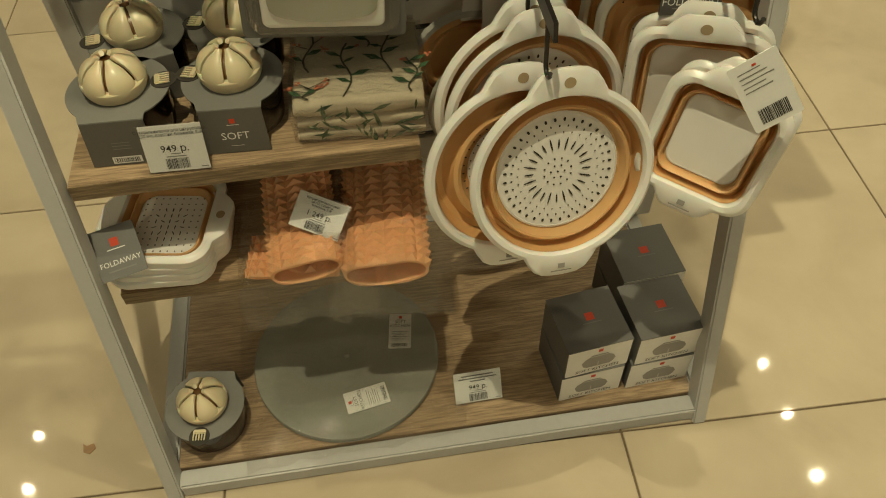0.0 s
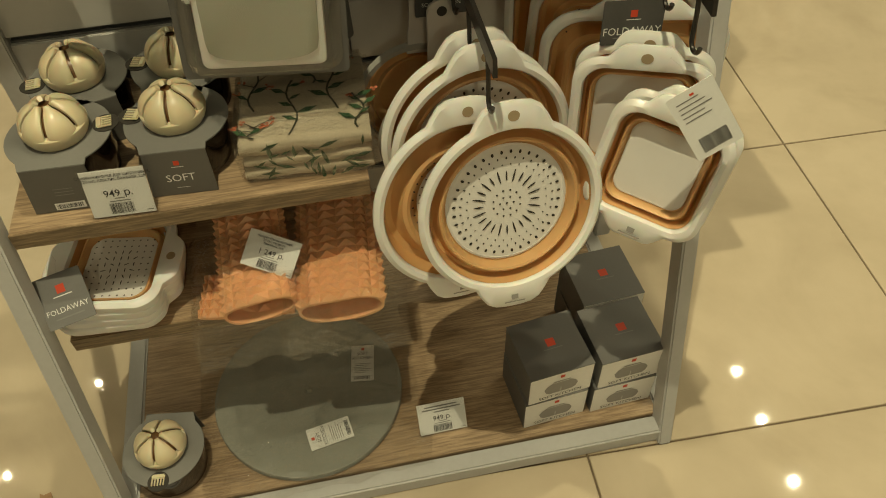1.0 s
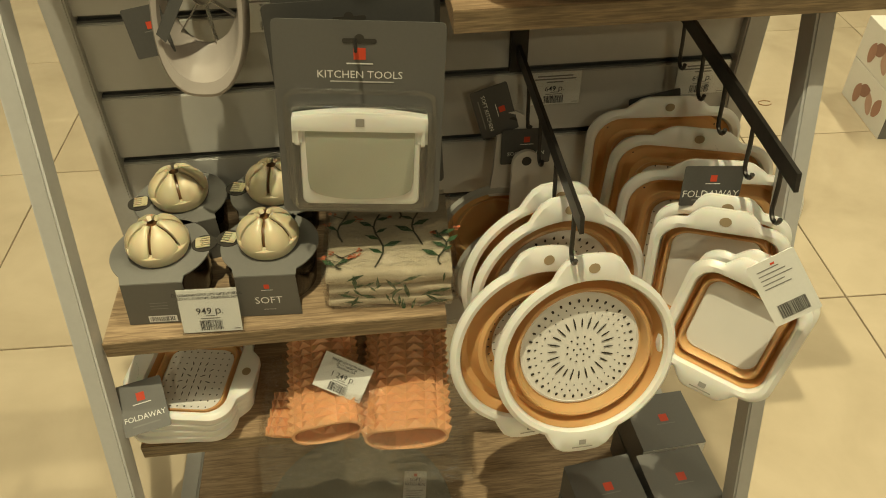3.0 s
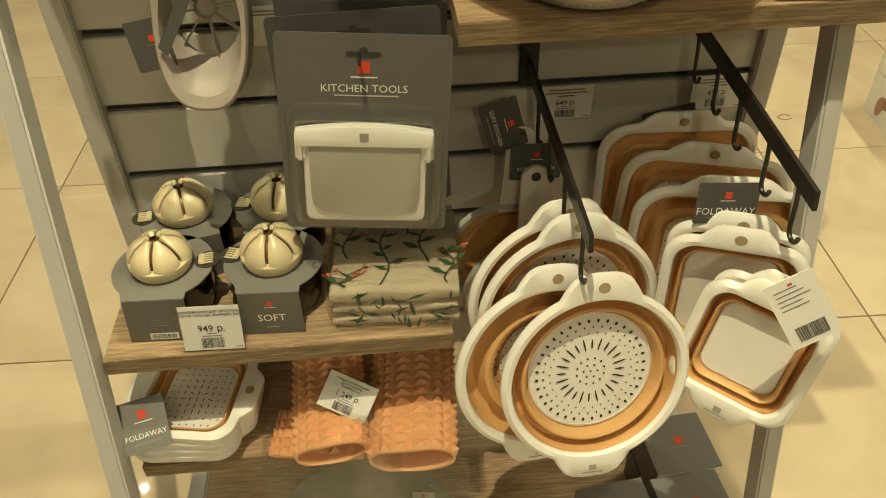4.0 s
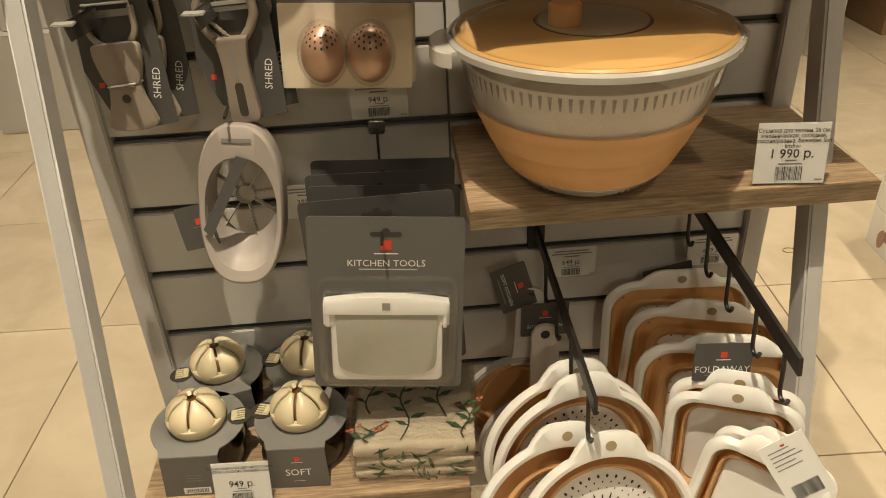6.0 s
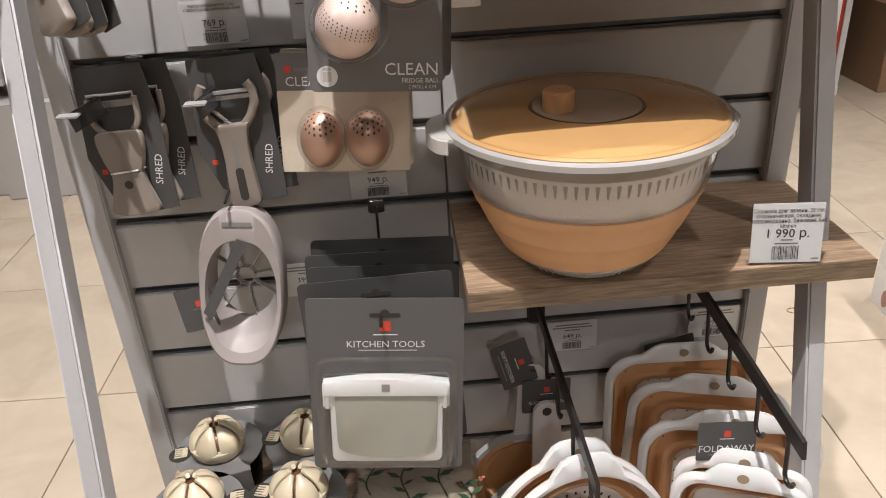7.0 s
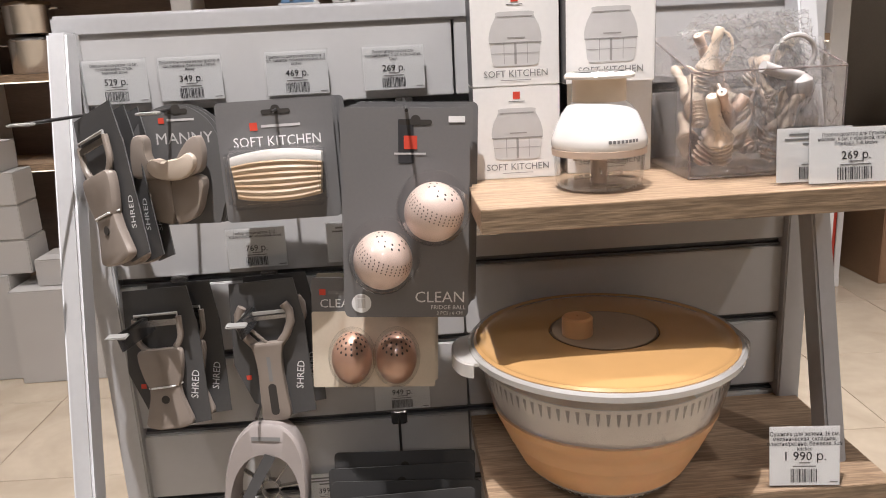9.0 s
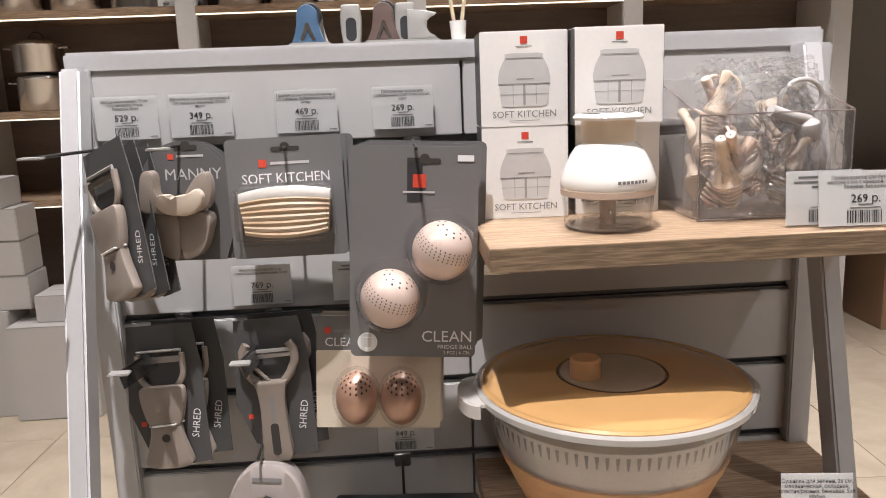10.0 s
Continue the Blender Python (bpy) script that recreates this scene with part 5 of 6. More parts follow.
def pouch_pack(m, front):
    t = thing("pouch_pack", "grey card with a translucent silicone food pouch in a blister" if front else "grey card pack hanging behind others on the same hook", "food pouch", m, "pouch packs")
    w, h = 0.171, 0.216
    # Rear packs repeat the card darker: shade behind the front one, put into colour.
    part("card", plate(rrect(w, h, 0.006, 4), 0.0, 0.0014), CARD_MID if front else CARD_DARK_OR_SHADED, t, "grey card with rounded corners")
    hang_slot(t, 0.0, h / 2 - 0.020, -0.0004, 0.034)
    if not front:
        part("blister", boxed((-0.06, -0.011, -0.09), (0.06, -0.0005, 0.02), 0.004), BLISTER, t)
        return t
    emblem(t, 0.0, h / 2 - 0.033, 0.012, -0.0006)
    lettering("KITCHEN TOOLS", 0.0112, INK_WHITE, t, 0, 0.053, -0.0006)
    bars(t, [(-0.030, 0.034, 0.0452, 0.0466)], -0.0006, MARK)
    part("tray", loft(bmesh.new(), [at_y([(x, z - 0.032) for x, z in rrect(0.160, 0.140, 0.016, 5)], -0.0008), at_y([(x, z - 0.032) for x, z in rrect(0.158, 0.138, 0.015, 5)], -0.003),
                                   at_y([(x, z - 0.032) for x, z in rrect(0.150, 0.130, 0.012, 5)], -0.003), at_y([(x, z - 0.032) for x, z in rrect(0.148, 0.128, 0.012, 5)], -0.0012)], closed=True), BLISTER, t, "clear blister edge")
    part("pouch", warp(rounded(rrect(0.126, 0.104, 0.008, 5), -0.012, -0.002, 0.003), lambda c: (c.x, c.y, c.z - 0.040)), WHITE, t, "white silicone pouch frame")
    win = [(-0.057, 0.002), (0.057, 0.002), (0.056, -0.062)] + [(0.056 * math.cos(radians(a)), -0.062 - 0.022 * math.sin(radians(a)) ** 0.6) for a in range(15, 180, 15)] + [(-0.056, -0.062)]
    part("window", rounded(win, -0.0145, -0.0118, 0.0008), POUCH, t, "translucent green-grey pouch window")
    bar = loft(bmesh.new(), [[(x, -0.017, -0.002), (x, -0.004, -0.002), (x, -0.004, 0.013 + 0.006 * (1 - (x / 0.069) ** 2)), (x, -0.0155, 0.013 + 0.006 * (1 - (x / 0.069) ** 2)), (x, -0.0175, 0.010 + 0.005 * (1 - (x / 0.069) ** 2))] for x in [0.069 * (i / 8 - 1) for i in range(17)]])
    part("zip_bar", bar, WHITE, t, "white bowed zip bar")
    for s in (-1, 1):
        part("zip_end", boxed((s * 0.065 - 0.005, -0.0165, -0.020), (s * 0.065 + 0.005, -0.004, 0.012), 0.003), WHITE, t)
    bars(t, [(-0.0045, 0.0045, 0.004, 0.013)], -0.0178, PRINT_A, "emblem_print")
    part("blister", boxed((-0.074, -0.022, -0.100), (0.074, -0.0015, 0.026), 0.007, 3), BLISTER, t, "clear plastic blister")
    return t


POUCH = surface("green_grey_silicone", (0.40, 0.405, 0.345), 0.45, amount=0.04, bump=0, sss=0.2)
pouch_pack(hung(0.3405, 0.216, 0.716, -7, 3.5, -3), True)
for k, (dy, rl, dz) in enumerate(((0.246, -2.0, 0.004), (0.275, 2.5, 0.002), (0.303, 0.5, 0.005), (0.335, 2.0, 0.006))):
    pouch_pack(hung(0.3405 + 0.002 * (k % 2), dy, 0.722 + dz, -6, rl, -2), False)

for hx, hz, hy, ddx, ddz in ((0.052, 1.249, 0.235, -0.03, 0.01), (0.137, 1.249, 0.265, -0.01, 0.012), (0.240, 1.249, 0.275, 0, 0.006), (0.372, 1.249, 0.232, 0, 0.004),
                             (0.095, 1.055, 0.275, -0.035, -0.02), (0.200, 1.055, 0.285, -0.02, -0.02), (0.325, 1.055, 0.30, 0, 0.0), (0.190, 0.958, 0.275, 0, -0.03), (0.342, 0.861, 0.205, 0, -0.058)):
    display_hook(hx, hz, hy, ddx, ddz, tip=hx < 0.14 or 0.19 < hx < 0.205)

TAGS = [
    (0.025, 1.2645, 0.385, "Овощечистка-резак, 13 см,\nпластик/нерж. сталь,\nбежевая, Shred", "529 р."), (0.106, 1.2645, 0.385, "Держатель ложки на кастрюлю, 8\nсм, силикон, бежевый, Петух,\nManny", "349 р."),
    (0.222, 1.2645, 0.385, "Прихватка для ручки кастрюли, 2\nшт, силикон, бежевая/мятная, Soft\nkitchen", "469 р."), (0.329, 1.2645, 0.385, "Поглотитель запаха для\nхолодильника, 2 шт, 6 см, шарик,\nClean", "269 р."),
    (0.156, 1.0680, 0.385, "Набор овощечисток, 2 пр,\nсталь/пластик, кремовый, Shred", "769 р."), (0.272, 1.0680, 0.385, "", ""), (0.212, 0.743, 0.385, "", "399 р."), (0.314, 0.872, 0.385, "", "949 р."),
    (0.556, 0.620, 0.385, "", "649 р."), (0.752, 0.622, 0.385, "", "699 р.")]
for k, (x, z, y, txt, price) in enumerate(TAGS):
    price_tag(pose(x, y, z), txt, price or " ", seed=k)
price_tag(pose(0.122, 0.1425, SH1 + 0.0026, -14, 0, -2), "Соковыжималка для цитрусовых,\n220 мл, пластик, бежевая, Soft", "949 р.", 0.066, 0.056, "white price label in a clear stand on oak", True, 21)
price_tag(pose(0.722, 0.184, SH3 + 0.0026, -10, 0, -7), "Сушилка для зелени, 26 см,\nмеханическая, складная,\nпластик/резина, бежевая, Soft\nkitchen", "1 990 р.", 0.070, 0.062, "white price label in a clear stand on oak", True, 22)
price_tag(pose(0.736, 0.176, SH4 + 0.0026, -8, 0, -3), "Пробка-дозатор для бутылки с\nмаслом, 6 см, с крышкой, пластик,\nбежевая, Soft kitchen", "269 р.", 0.086, 0.050, "white price label in a clear stand on the top shelf", True, 23)
price_tag(pose(0.712, 0.190, SH4 + 0.0026, -6, 0, -3), "", " ", 0.070, 0.050, "white price label standing behind another on the top shelf", True, 24)
price_tag(pose(0.443, 0.052, 0.0368, -30, 0, 1), "", "949 р.", 0.072, 0.052, "white price label in a clear stand on the base board", True, 25)
price_tag(Matrix.Translation((0.252, 0.148, 0.384)) @ Matrix.Rotation(radians(-40), 4, "X") @ Matrix.Rotation(radians(28), 4, "Y"), "Коврик для выпекания,\n28 см, силикон,\nбежевый, Soft", "1 249 р.", 0.064, 0.046, "white price label lying askew on a bagged mat", False, 26)


# ---------------------------------------------------------------- salad spinner
def salad_spinner():
    t = thing("salad_spinner", "large salad spinner with peach silicone bowl, lid and frosted rim", "salad spinner", pose(0.565, 0.250, SH3))
    part("foot", lathe([(0.001, 0.002), (0.064, 0.0005), (0.072, 0.004), (0.084, 0.016), (0.083, 0.018), (0.001, 0.010)], 72), FROST, t, "frosted plastic foot")
    bm = bmesh.new()
    for i in range(72):
        a = 2 * math.pi * i / 72
        c, s = math.cos(a), math.sin(a)
        bm.faces.new([bm.verts.new((r * c - du * s, r * s + du * c, z)) for du, z, r in ((-0.0014, 0.0075, 0.0763), (0.0014, 0.0075, 0.0763), (0.0014, 0.0115, 0.0798), (-0.0014, 0.0115, 0.0798))])
    part("foot_slit", bm, INK_GREY, t, "ring of small foot slits")
    part("silicone_bowl", lathe([(0.083, 0.0165), (0.089, 0.022), (0.0965, 0.036), (0.1015, 0.048), (0.1035, 0.0495), (0.1045, 0.0520), (0.1090, 0.062), (0.1130, 0.073), (0.1150, 0.0745), (0.1165, 0.080), (0.1195, 0.086), (0.1165, 0.087), (0.106, 0.062), (0.098, 0.05), (0.080, 0.019)], 80), PEACH, t, "folding peach silicone wall")
    part("upper_bowl", lathe([(0.1185, 0.0855), (0.1225, 0.096), (0.1280, 0.118), (0.1315, 0.141), (0.1380, 0.1440), (0.1410, 0.1460), (0.1415, 0.1515), (0.1390, 0.1540), (0.1372, 0.1510), (0.1295, 0.1455), (0.1265, 0.118), (0.1205, 0.096), (0.1170, 0.0865)], 96), CLOUDY, t, "cloudy clear upper bowl")
    part("rim_lip", lathe([(0.1412, 0.1455), (0.1424, 0.1462), (0.1428, 0.1520), (0.1400, 0.1548), (0.1368, 0.1535), (0.1395, 0.1510)], 96, closed=True), LIP, t, "frosted rim lip")
    part("basket", lathe([(0.1080, 0.070), (0.1170, 0.092), (0.1220, 0.110), (0.1255, 0.1300), (0.1240, 0.1300), (0.1205, 0.110), (0.1155, 0.092), (0.1065, 0.070)], 80), BASKET, t, "white inner basket")
    bm = bmesh.new()
    for i in range(84):
        a = 2 * math.pi * i / 84
        c, s = math.cos(a), math.sin(a)
        bm.faces.new([bm.verts.new((r * c - du * s, r * s + du * c, z)) for du, z, r in ((-0.0008, 0.1130, 0.1232), (0.0008, 0.1130, 0.1232), (0.0021, 0.1265, 0.1253), (-0.0021, 0.1265, 0.1253))])
    part("basket_slit", bm, BROWN_GREY, t, "ring of dark basket slits")
    for s in (-1, 1):
        reach = 0.025 if s < 0 else 0.012
        arc = [(s * (0.134 + reach * math.cos(radians(a)) ** 0.7), 0.040 * math.sin(radians(a))) for a in range(-90, 91, 10)]
        part("side_grip", slab(arc, 0.1465, 0.1498), FROST, t, "frosted side grip")
        curl = loft(bmesh.new(), [[(s * (0.134 + (reach + d) * math.cos(radians(a)) ** 0.7), (0.040 + d) * math.sin(radians(a)), z) for d, z in ((0.0, 0.1495), (0.0018, 0.1485), (0.0022, 0.1350), (0.0004, 0.1350))] for a in range(-80, 81, 10)])
        part("grip_lip", curl, FROST, t)
    part("lid", lathe([(0.1362, 0.1520), (0.1370, 0.1545), (0.1340, 0.1565), (0.1300, 0.1555), (0.1270, 0.1560), (0.1200, 0.1582), (0.1120, 0.1592), (0.0920, 0.1600), (0.0575, 0.1610), (0.0560, 0.1592), (0.001, 0.1592)], 96), LIDPEACH, t, "glossy peach lid")
    part("lid_groove", lathe([(0.0560, 0.1594), (0.0560, 0.1613), (0.0545, 0.1613), (0.0545, 0.1594)], 64, closed=True), BROWN_LINE, t, "dark groove round the disc")
    part("lid_centre", lathe([(0.0543, 0.1596), (0.0540, 0.1614), (0.0510, 0.1617), (0.001, 0.1619)], 64), LIDDISC, t, "greyish centre disc")
    part("knob", warp(lathe([(0.0155, 0.1618), (0.0160, 0.1630), (0.0158, 0.1800), (0.0140, 0.1820), (0.001, 0.1822)], 32), lambda c: (c.x - 0.030, c.y - 0.010, c.z)), PEACH, t, "peach crank knob")
    return t


BROWN_LINE = surface("brown_groove", (0.12, 0.07, 0.035), 0.4, amount=0.1, bump=0)
BROWN_GREY = surface("slit_shade", (0.075, 0.068, 0.06), 0.7, amount=0.1, bump=0)
LIP = clear("milky_lip", (0.93, 0.92, 0.90), 1.5, 0.10, haze=0.40, haze_col=(0.80, 0.78, 0.75))
BASKET = surface("cloudy_basket", (0.66, 0.62, 0.58), 0.4, amount=0.04, bump=0)
CLOUDY = clear("cloudy_plastic", (0.97, 0.96, 0.95), 1.5, 0.08, haze=0.10, haze_col=(0.80, 0.77, 0.74))
LIDDISC = surface("grey_disc", (0.42, 0.33, 0.24), 0.22, amount=0.04, bump=0, coat=0.4)
LIDPEACH = surface("glossy_peach", (0.50, 0.29, 0.115), 0.18, grain=40, amount=0.04, bump=0, coat=0.5)
salad_spinner()


# ---------------------------------------------------------------- top shelf
def chopper_box(m):
    t = thing("chopper_box", "white cardboard box with a printed hand chopper, stacked on the shelf", "box", m, "chopper boxes")
    w, d, h = 0.0905, 0.070, 0.0968
    part("carton", boxed((-w / 2, 0, 0), (w / 2, d, h), 0.0009), BOXCARD, t)
    for s in (-1, 1):
        part("side_print", boxed((s * w / 2 - 0.0003, 0.001, 0.001), (s * w / 2 + 0.0003, d - 0.001, h - 0.001)), CARD_DARK_OR_SHADED, t, "dark box side")
    emblem(t, 0, h * 0.905, 0.0075, -0.0004, ink=INK_GREY)
    body = profile([(0.014, 0.0745), (0.0195, 0.0735), (0.0195, 0.0710), (0.0205, 0.0680), (0.0245, 0.0600), (0.0270, 0.0500), (0.0268, 0.0440)])
    part("picture_top", plate(body, -0.0005, -0.0003), PRINT_B, t, "printed pale chopper dome")
    bowl = profile([(0.026, 0.0435), (0.025, 0.032), (0.023, 0.022), (0.016, 0.0205)])
    part("picture_bowl", plate(bowl, -0.0005, -0.0003), PRINT_B2, t, "printed clear chopper bowl")
    bars(t, [(-0.027, 0.027, 0.0432, 0.0442), (-0.0012, 0.0012, 0.022, 0.043), (-0.012, -0.0114, 0.023, 0.043), (0.012, 0.0126, 0.023, 0.043), (-0.025, 0.025, 0.033, 0.0335), (-0.008, 0.010, 0.048, 0.0492), (-0.018, 0.018, 0.0692, 0.070)], -0.0008, PRINT_A)
    lettering("SOFT KITCHEN", 0.0098, INK_GREY, t, 0, 0.0125, -0.0006)
    bars(t, [(-0.016, 0.016, 0.0058, 0.0066)], -0.0006, PRINT_A)
    return t


PRINT_B2 = surface("faint_print", (0.58, 0.565, 0.55), 0.55, amount=0.05, bump=0)
for x, y, z, yw in ((0.4885, 0.312, SH4, -2), (0.589, 0.318, SH4, -1), (0.4885, 0.312, SH4 + 0.0971, -2), (0.5815, 0.288, SH4 + 0.0971, -1)):
    chopper_box(pose(x, y, z, 0, 0, yw))


def hand_chopper():
    t = thing("hand_chopper", "white and cream hand chopper with a clear bowl, unboxed", "chopper", pose(0.5565, 0.238, SH4))
    part("bowl", lathe([(0.001, 0.003), (0.036, 0.001), (0.041, 0.004), (0.0425, 0.012), (0.0440, 0.034), (0.0425, 0.034), (0.041, 0.012), (0.036, 0.005), (0.001, 0.005)], 56), BLISTER, t, "clear plastic bowl")
    part("shaft", lathe([(0.008, 0.005), (0.0085, 0.034)], 20), TAUPE_LIGHT, t)
    for k in range(3):
        part("cutter", boxed((-0.028, -0.0006, 0.010 + 0.007 * k), (0.028, 0.0006, 0.014 + 0.007 * k)), CHROME, t, m=Matrix.Rotation(radians(60 * k + 20), 4, "Z"))
    part("collar", lathe([(0.0435, 0.0335), (0.0455, 0.034), (0.0458, 0.040), (0.0445, 0.0405)], 56), TAUPE_LIGHT, t, "pale beige collar")
    part("dome", lathe([(0.0450, 0.0402), (0.0462, 0.044), (0.0455, 0.050), (0.0410, 0.062), (0.0355, 0.073), (0.0310, 0.079), (0.0270, 0.0820), (0.0255, 0.0835)], 56), WHITE_GLOSS, t, "glossy white dome")
    part("neck", lathe([(0.0255, 0.082), (0.0255, 0.1055)], 40), NECK, t, "cream neck")
    part("pull_cap", lathe([(0.022, 0.1045), (0.0325, 0.1050), (0.0335, 0.1075), (0.0315, 0.1100), (0.025, 0.1110)], 48), WHITE_GLOSS, t, "white pull cap")
    part("cap_disc", lathe([(0.0245, 0.1110), (0.0240, 0.1118), (0.001, 0.1120)], 40), CHROME, t)
    bm = bmesh.new()
    for i in range(8):
        a = radians(-92 + 5.0 * i)
        r = 0.0464
        p = [bm.verts.new((r * math.cos(a + da), r * math.sin(a + da), z)) for da, z in ((-0.033, 0.0475), (0.033, 0.0475), (0.033, 0.0505), (-0.033, 0.0505))]
        bm.faces.new(p)
    part("maker_bar", bm, INK_GREY, t)
    return t


NECK = surface("cream_neck", (0.72, 0.60, 0.46), 0.4, amount=0.04, bump=0)
WHITE_GLOSS = surface("glossy_white", (0.82, 0.79, 0.75), 0.15, amount=0.02, bump=0)
TAUPE_LIGHT = surface("light_taupe", (0.55, 0.43, 0.34), 0.4, amount=0.05, bump=0)
hand_chopper()


def clear_bin():
    t = thing("clear_bin", "open slant-sided clear acrylic bin full of bagged bottle stoppers", "bin", pose(0.725, 0.241, SH4 + 0.0005))
    w, d, hf, hb = 0.154, 0.132, 0.104, 0.138
    part("front_pane", boxed((-w / 2, 0, 0), (w / 2, 0.003, hf), 0.0008), ACRYLIC, t)
    part("back_pane", boxed((-w / 2, d - 0.003, 0), (w / 2, d, hb), 0.0008), ACRYLIC, t)
    part("bottom_pane", boxed((-w / 2, 0.003, 0), (w / 2, d - 0.003, 0.003), 0.0005), ACRYLIC, t)
    for s in (-1, 1):
        prof = [(0.003, 0.0), (d - 0.003, 0.0), (d - 0.003, hb), (0.003, hf)]
        x = s * (w / 2 - 0.003)
        part("side_pane", loft(bmesh.new(), [[(x, y, z) for y, z in prof], [(x + s * 0.003, y, z) for y, z in prof]]), ACRYLIC, t)
        part("pane_edge", tube([(s * w / 2, 0.0015, hf + 0.0006), (s * w / 2, d - 0.0015, hb + 0.0006)], 0.0009, 6), EDGE, t, "darker polished pane edge")
        part("pane_edge", tube([(s * w / 2, 0.0005, 0.0), (s * w / 2, 0.0005, hf)], 0.0009, 6), EDGE, t)
    part("pane_edge", tube([(-w / 2, 0.0005, hf), (w / 2, 0.0005, hf)], 0.0009, 6), EDGE, t)
    part("pane_edge", tube([(-w / 2, 0.0005, 0.001), (w / 2, 0.0005, 0.001)], 0.0011, 6), EDGE, t)
    return t


EDGE = clear("acrylic_edge", (0.62, 0.56, 0.54), 1.5, 0.1, haze=0.35, haze_col=(0.45, 0.38, 0.36))
clear_bin()


def bottle_stopper(m, material, ridges=5):
    t = thing("bottle_stopper", "small ribbed bottle pourer with a swinging cap, bagged in the bin", "bottle stopper", m, "bottle stoppers")
    prof = [(0.001, 0.0), (0.0055, 0.0)]
    for k in range(ridges):
        z = 0.003 + 0.0048 * k
        prof += [(0.0065 + 0.0008 * k, z), (0.0105 + 0.0009 * k, z + 0.0012), (0.0100 + 0.0009 * k, z + 0.0024), (0.0068 + 0.0008 * k, z + 0.0034)]
    top = 0.003 + 0.0048 * ridges
    part("plug", lathe(prof + [(0.0145, top), (0.0150, top + 0.003)], 24), material, t, "ribbed plug")
    part("spout", lathe([(0.0150, top + 0.0028), (0.0125, top + 0.008), (0.0075, top + 0.020), (0.0055, top + 0.034), (0.0050, top + 0.040), (0.0040, top + 0.040)], 24), material, t, "tapering spout")
    part("cap", lathe([(0.0062, top + 0.036), (0.0064, top + 0.050), (0.0050, top + 0.052), (0.001, top + 0.0525)], 20), material, t)
    pts = [(0.006 + 0.016 * math.sin(radians(a)), 0, top + 0.026 - 0.022 * math.cos(radians(a))) for a in range(0, 181, 20)]
    part("strap", tube(pts, 0.0018, 6), material, t)
    return t


CREAM_PALE = surface("pale_cream_plastic", (0.70, 0.57, 0.44), 0.4, amount=0.04, bump=0)
ROSE_PALE = surface("pale_rose_plastic", (0.62, 0.47, 0.38), 0.4, amount=0.04, bump=0)
rnd = random.Random(8)
HEAP = [(0.665, 0.262, 0.004), (0.688, 0.258, 0.004), (0.735, 0.262, 0.004), (0.760, 0.275, 0.004), (0.672, 0.300, 0.006), (0.705, 0.305, 0.008), (0.745, 0.318, 0.006), (0.778, 0.330, 0.004),
             (0.670, 0.275, 0.050), (0.697, 0.270, 0.048), (0.720, 0.285, 0.052), (0.690, 0.320, 0.060), (0.725, 0.335, 0.064), (0.755, 0.300, 0.052), (0.680, 0.300, 0.090), (0.705, 0.318, 0.096), (0.738, 0.325, 0.095)]
for k, (x, y, z) in enumerate(HEAP):
    mt = Matrix.Translation((x, y, SH4 + z * 0.80 + 0.010)) @ Euler((rnd.uniform(-0.9, 0.9), rnd.uniform(-0.9, 0.9), rnd.uniform(0, 6.2)) if k > 3 else ((0.25, -0.2, 0.15, 0.3)[k], (0.5, -0.45, -0.4, 0.35)[k], k * 1.3)).to_matrix().to_4x4() @ Matrix.Scale(0.84 if k > 3 else 1.0, 4)
    bottle_stopper(mt, CREAM_PALE if k % 3 else ROSE_PALE)


def grey_stopper():
    t = thing("grey_stopper", "pale grey rounded bottle stopper standing among the bagged pourers", "bottle stopper", Matrix.Translation((0.772, 0.268, SH4 + 0.045)) @ Euler((0.15, -0.15, 0)).to_matrix().to_4x4())
    part("body", lathe([(0.001, -0.018), (0.012, -0.016), (0.017, 0.0), (0.018, 0.012), (0.014, 0.026), (0.010, 0.030), (0.013, 0.038), (0.012, 0.048), (0.005, 0.054), (0.001, 0.055)], 32), GREY_FIGURE, t)
    part("arm", tube([(0.002, 0, 0.050), (-0.022, -0.004, 0.060), (-0.040, -0.006, 0.070)], 0.006, 10), GREY_FIGURE, t)
    part("loop", tube([(0.0 + 0.022 * math.cos(radians(a)), 0.012, 0.070 + 0.020 * math.sin(radians(a))) for a in range(-60, 250, 20)], 0.0025, 8), GREY_FIGURE, t)
    return t


grey_stopper()
BAGFILM = clear("hazy_bag_film", (0.99, 0.985, 0.98), 1.6, 0.08, wrinkle=0.45, scale=30.0, haze=0.06, haze_col=(0.88, 0.86, 0.85), edge=0.3)
for x, y, z, w, d, ax, s in ((0.700, 0.252, 0.050, 0.08, 0.10, 80, 9), (0.730, 0.290, 0.125, 0.09, 0.07, 48, 11), (0.770, 0.310, 0.118, 0.07, 0.09, 52, 13), (0.740, 0.345, 0.120, 0.10, 0.08, 70, 14),
                             (0.690, 0.262, 0.075, 0.07, 0.09, 62, 4), (0.745, 0.262, 0.060, 0.06, 0.10, 70, 5), (0.775, 0.275, 0.080, 0.06, 0.11, 66, 6), (0.715, 0.300, 0.120, 0.10, 0.08, 30, 7), (0.672, 0.290, 0.045, 0.05, 0.09, 75, 8)):
    film_bag(Matrix.Translation((x, y, SH4 + z)) @ Matrix.Rotation(radians(ax), 4, "X"), w, d, 0.012, "small crumpled clear bag around a bottle pourer", s, 0.02, film=BAGFILM)


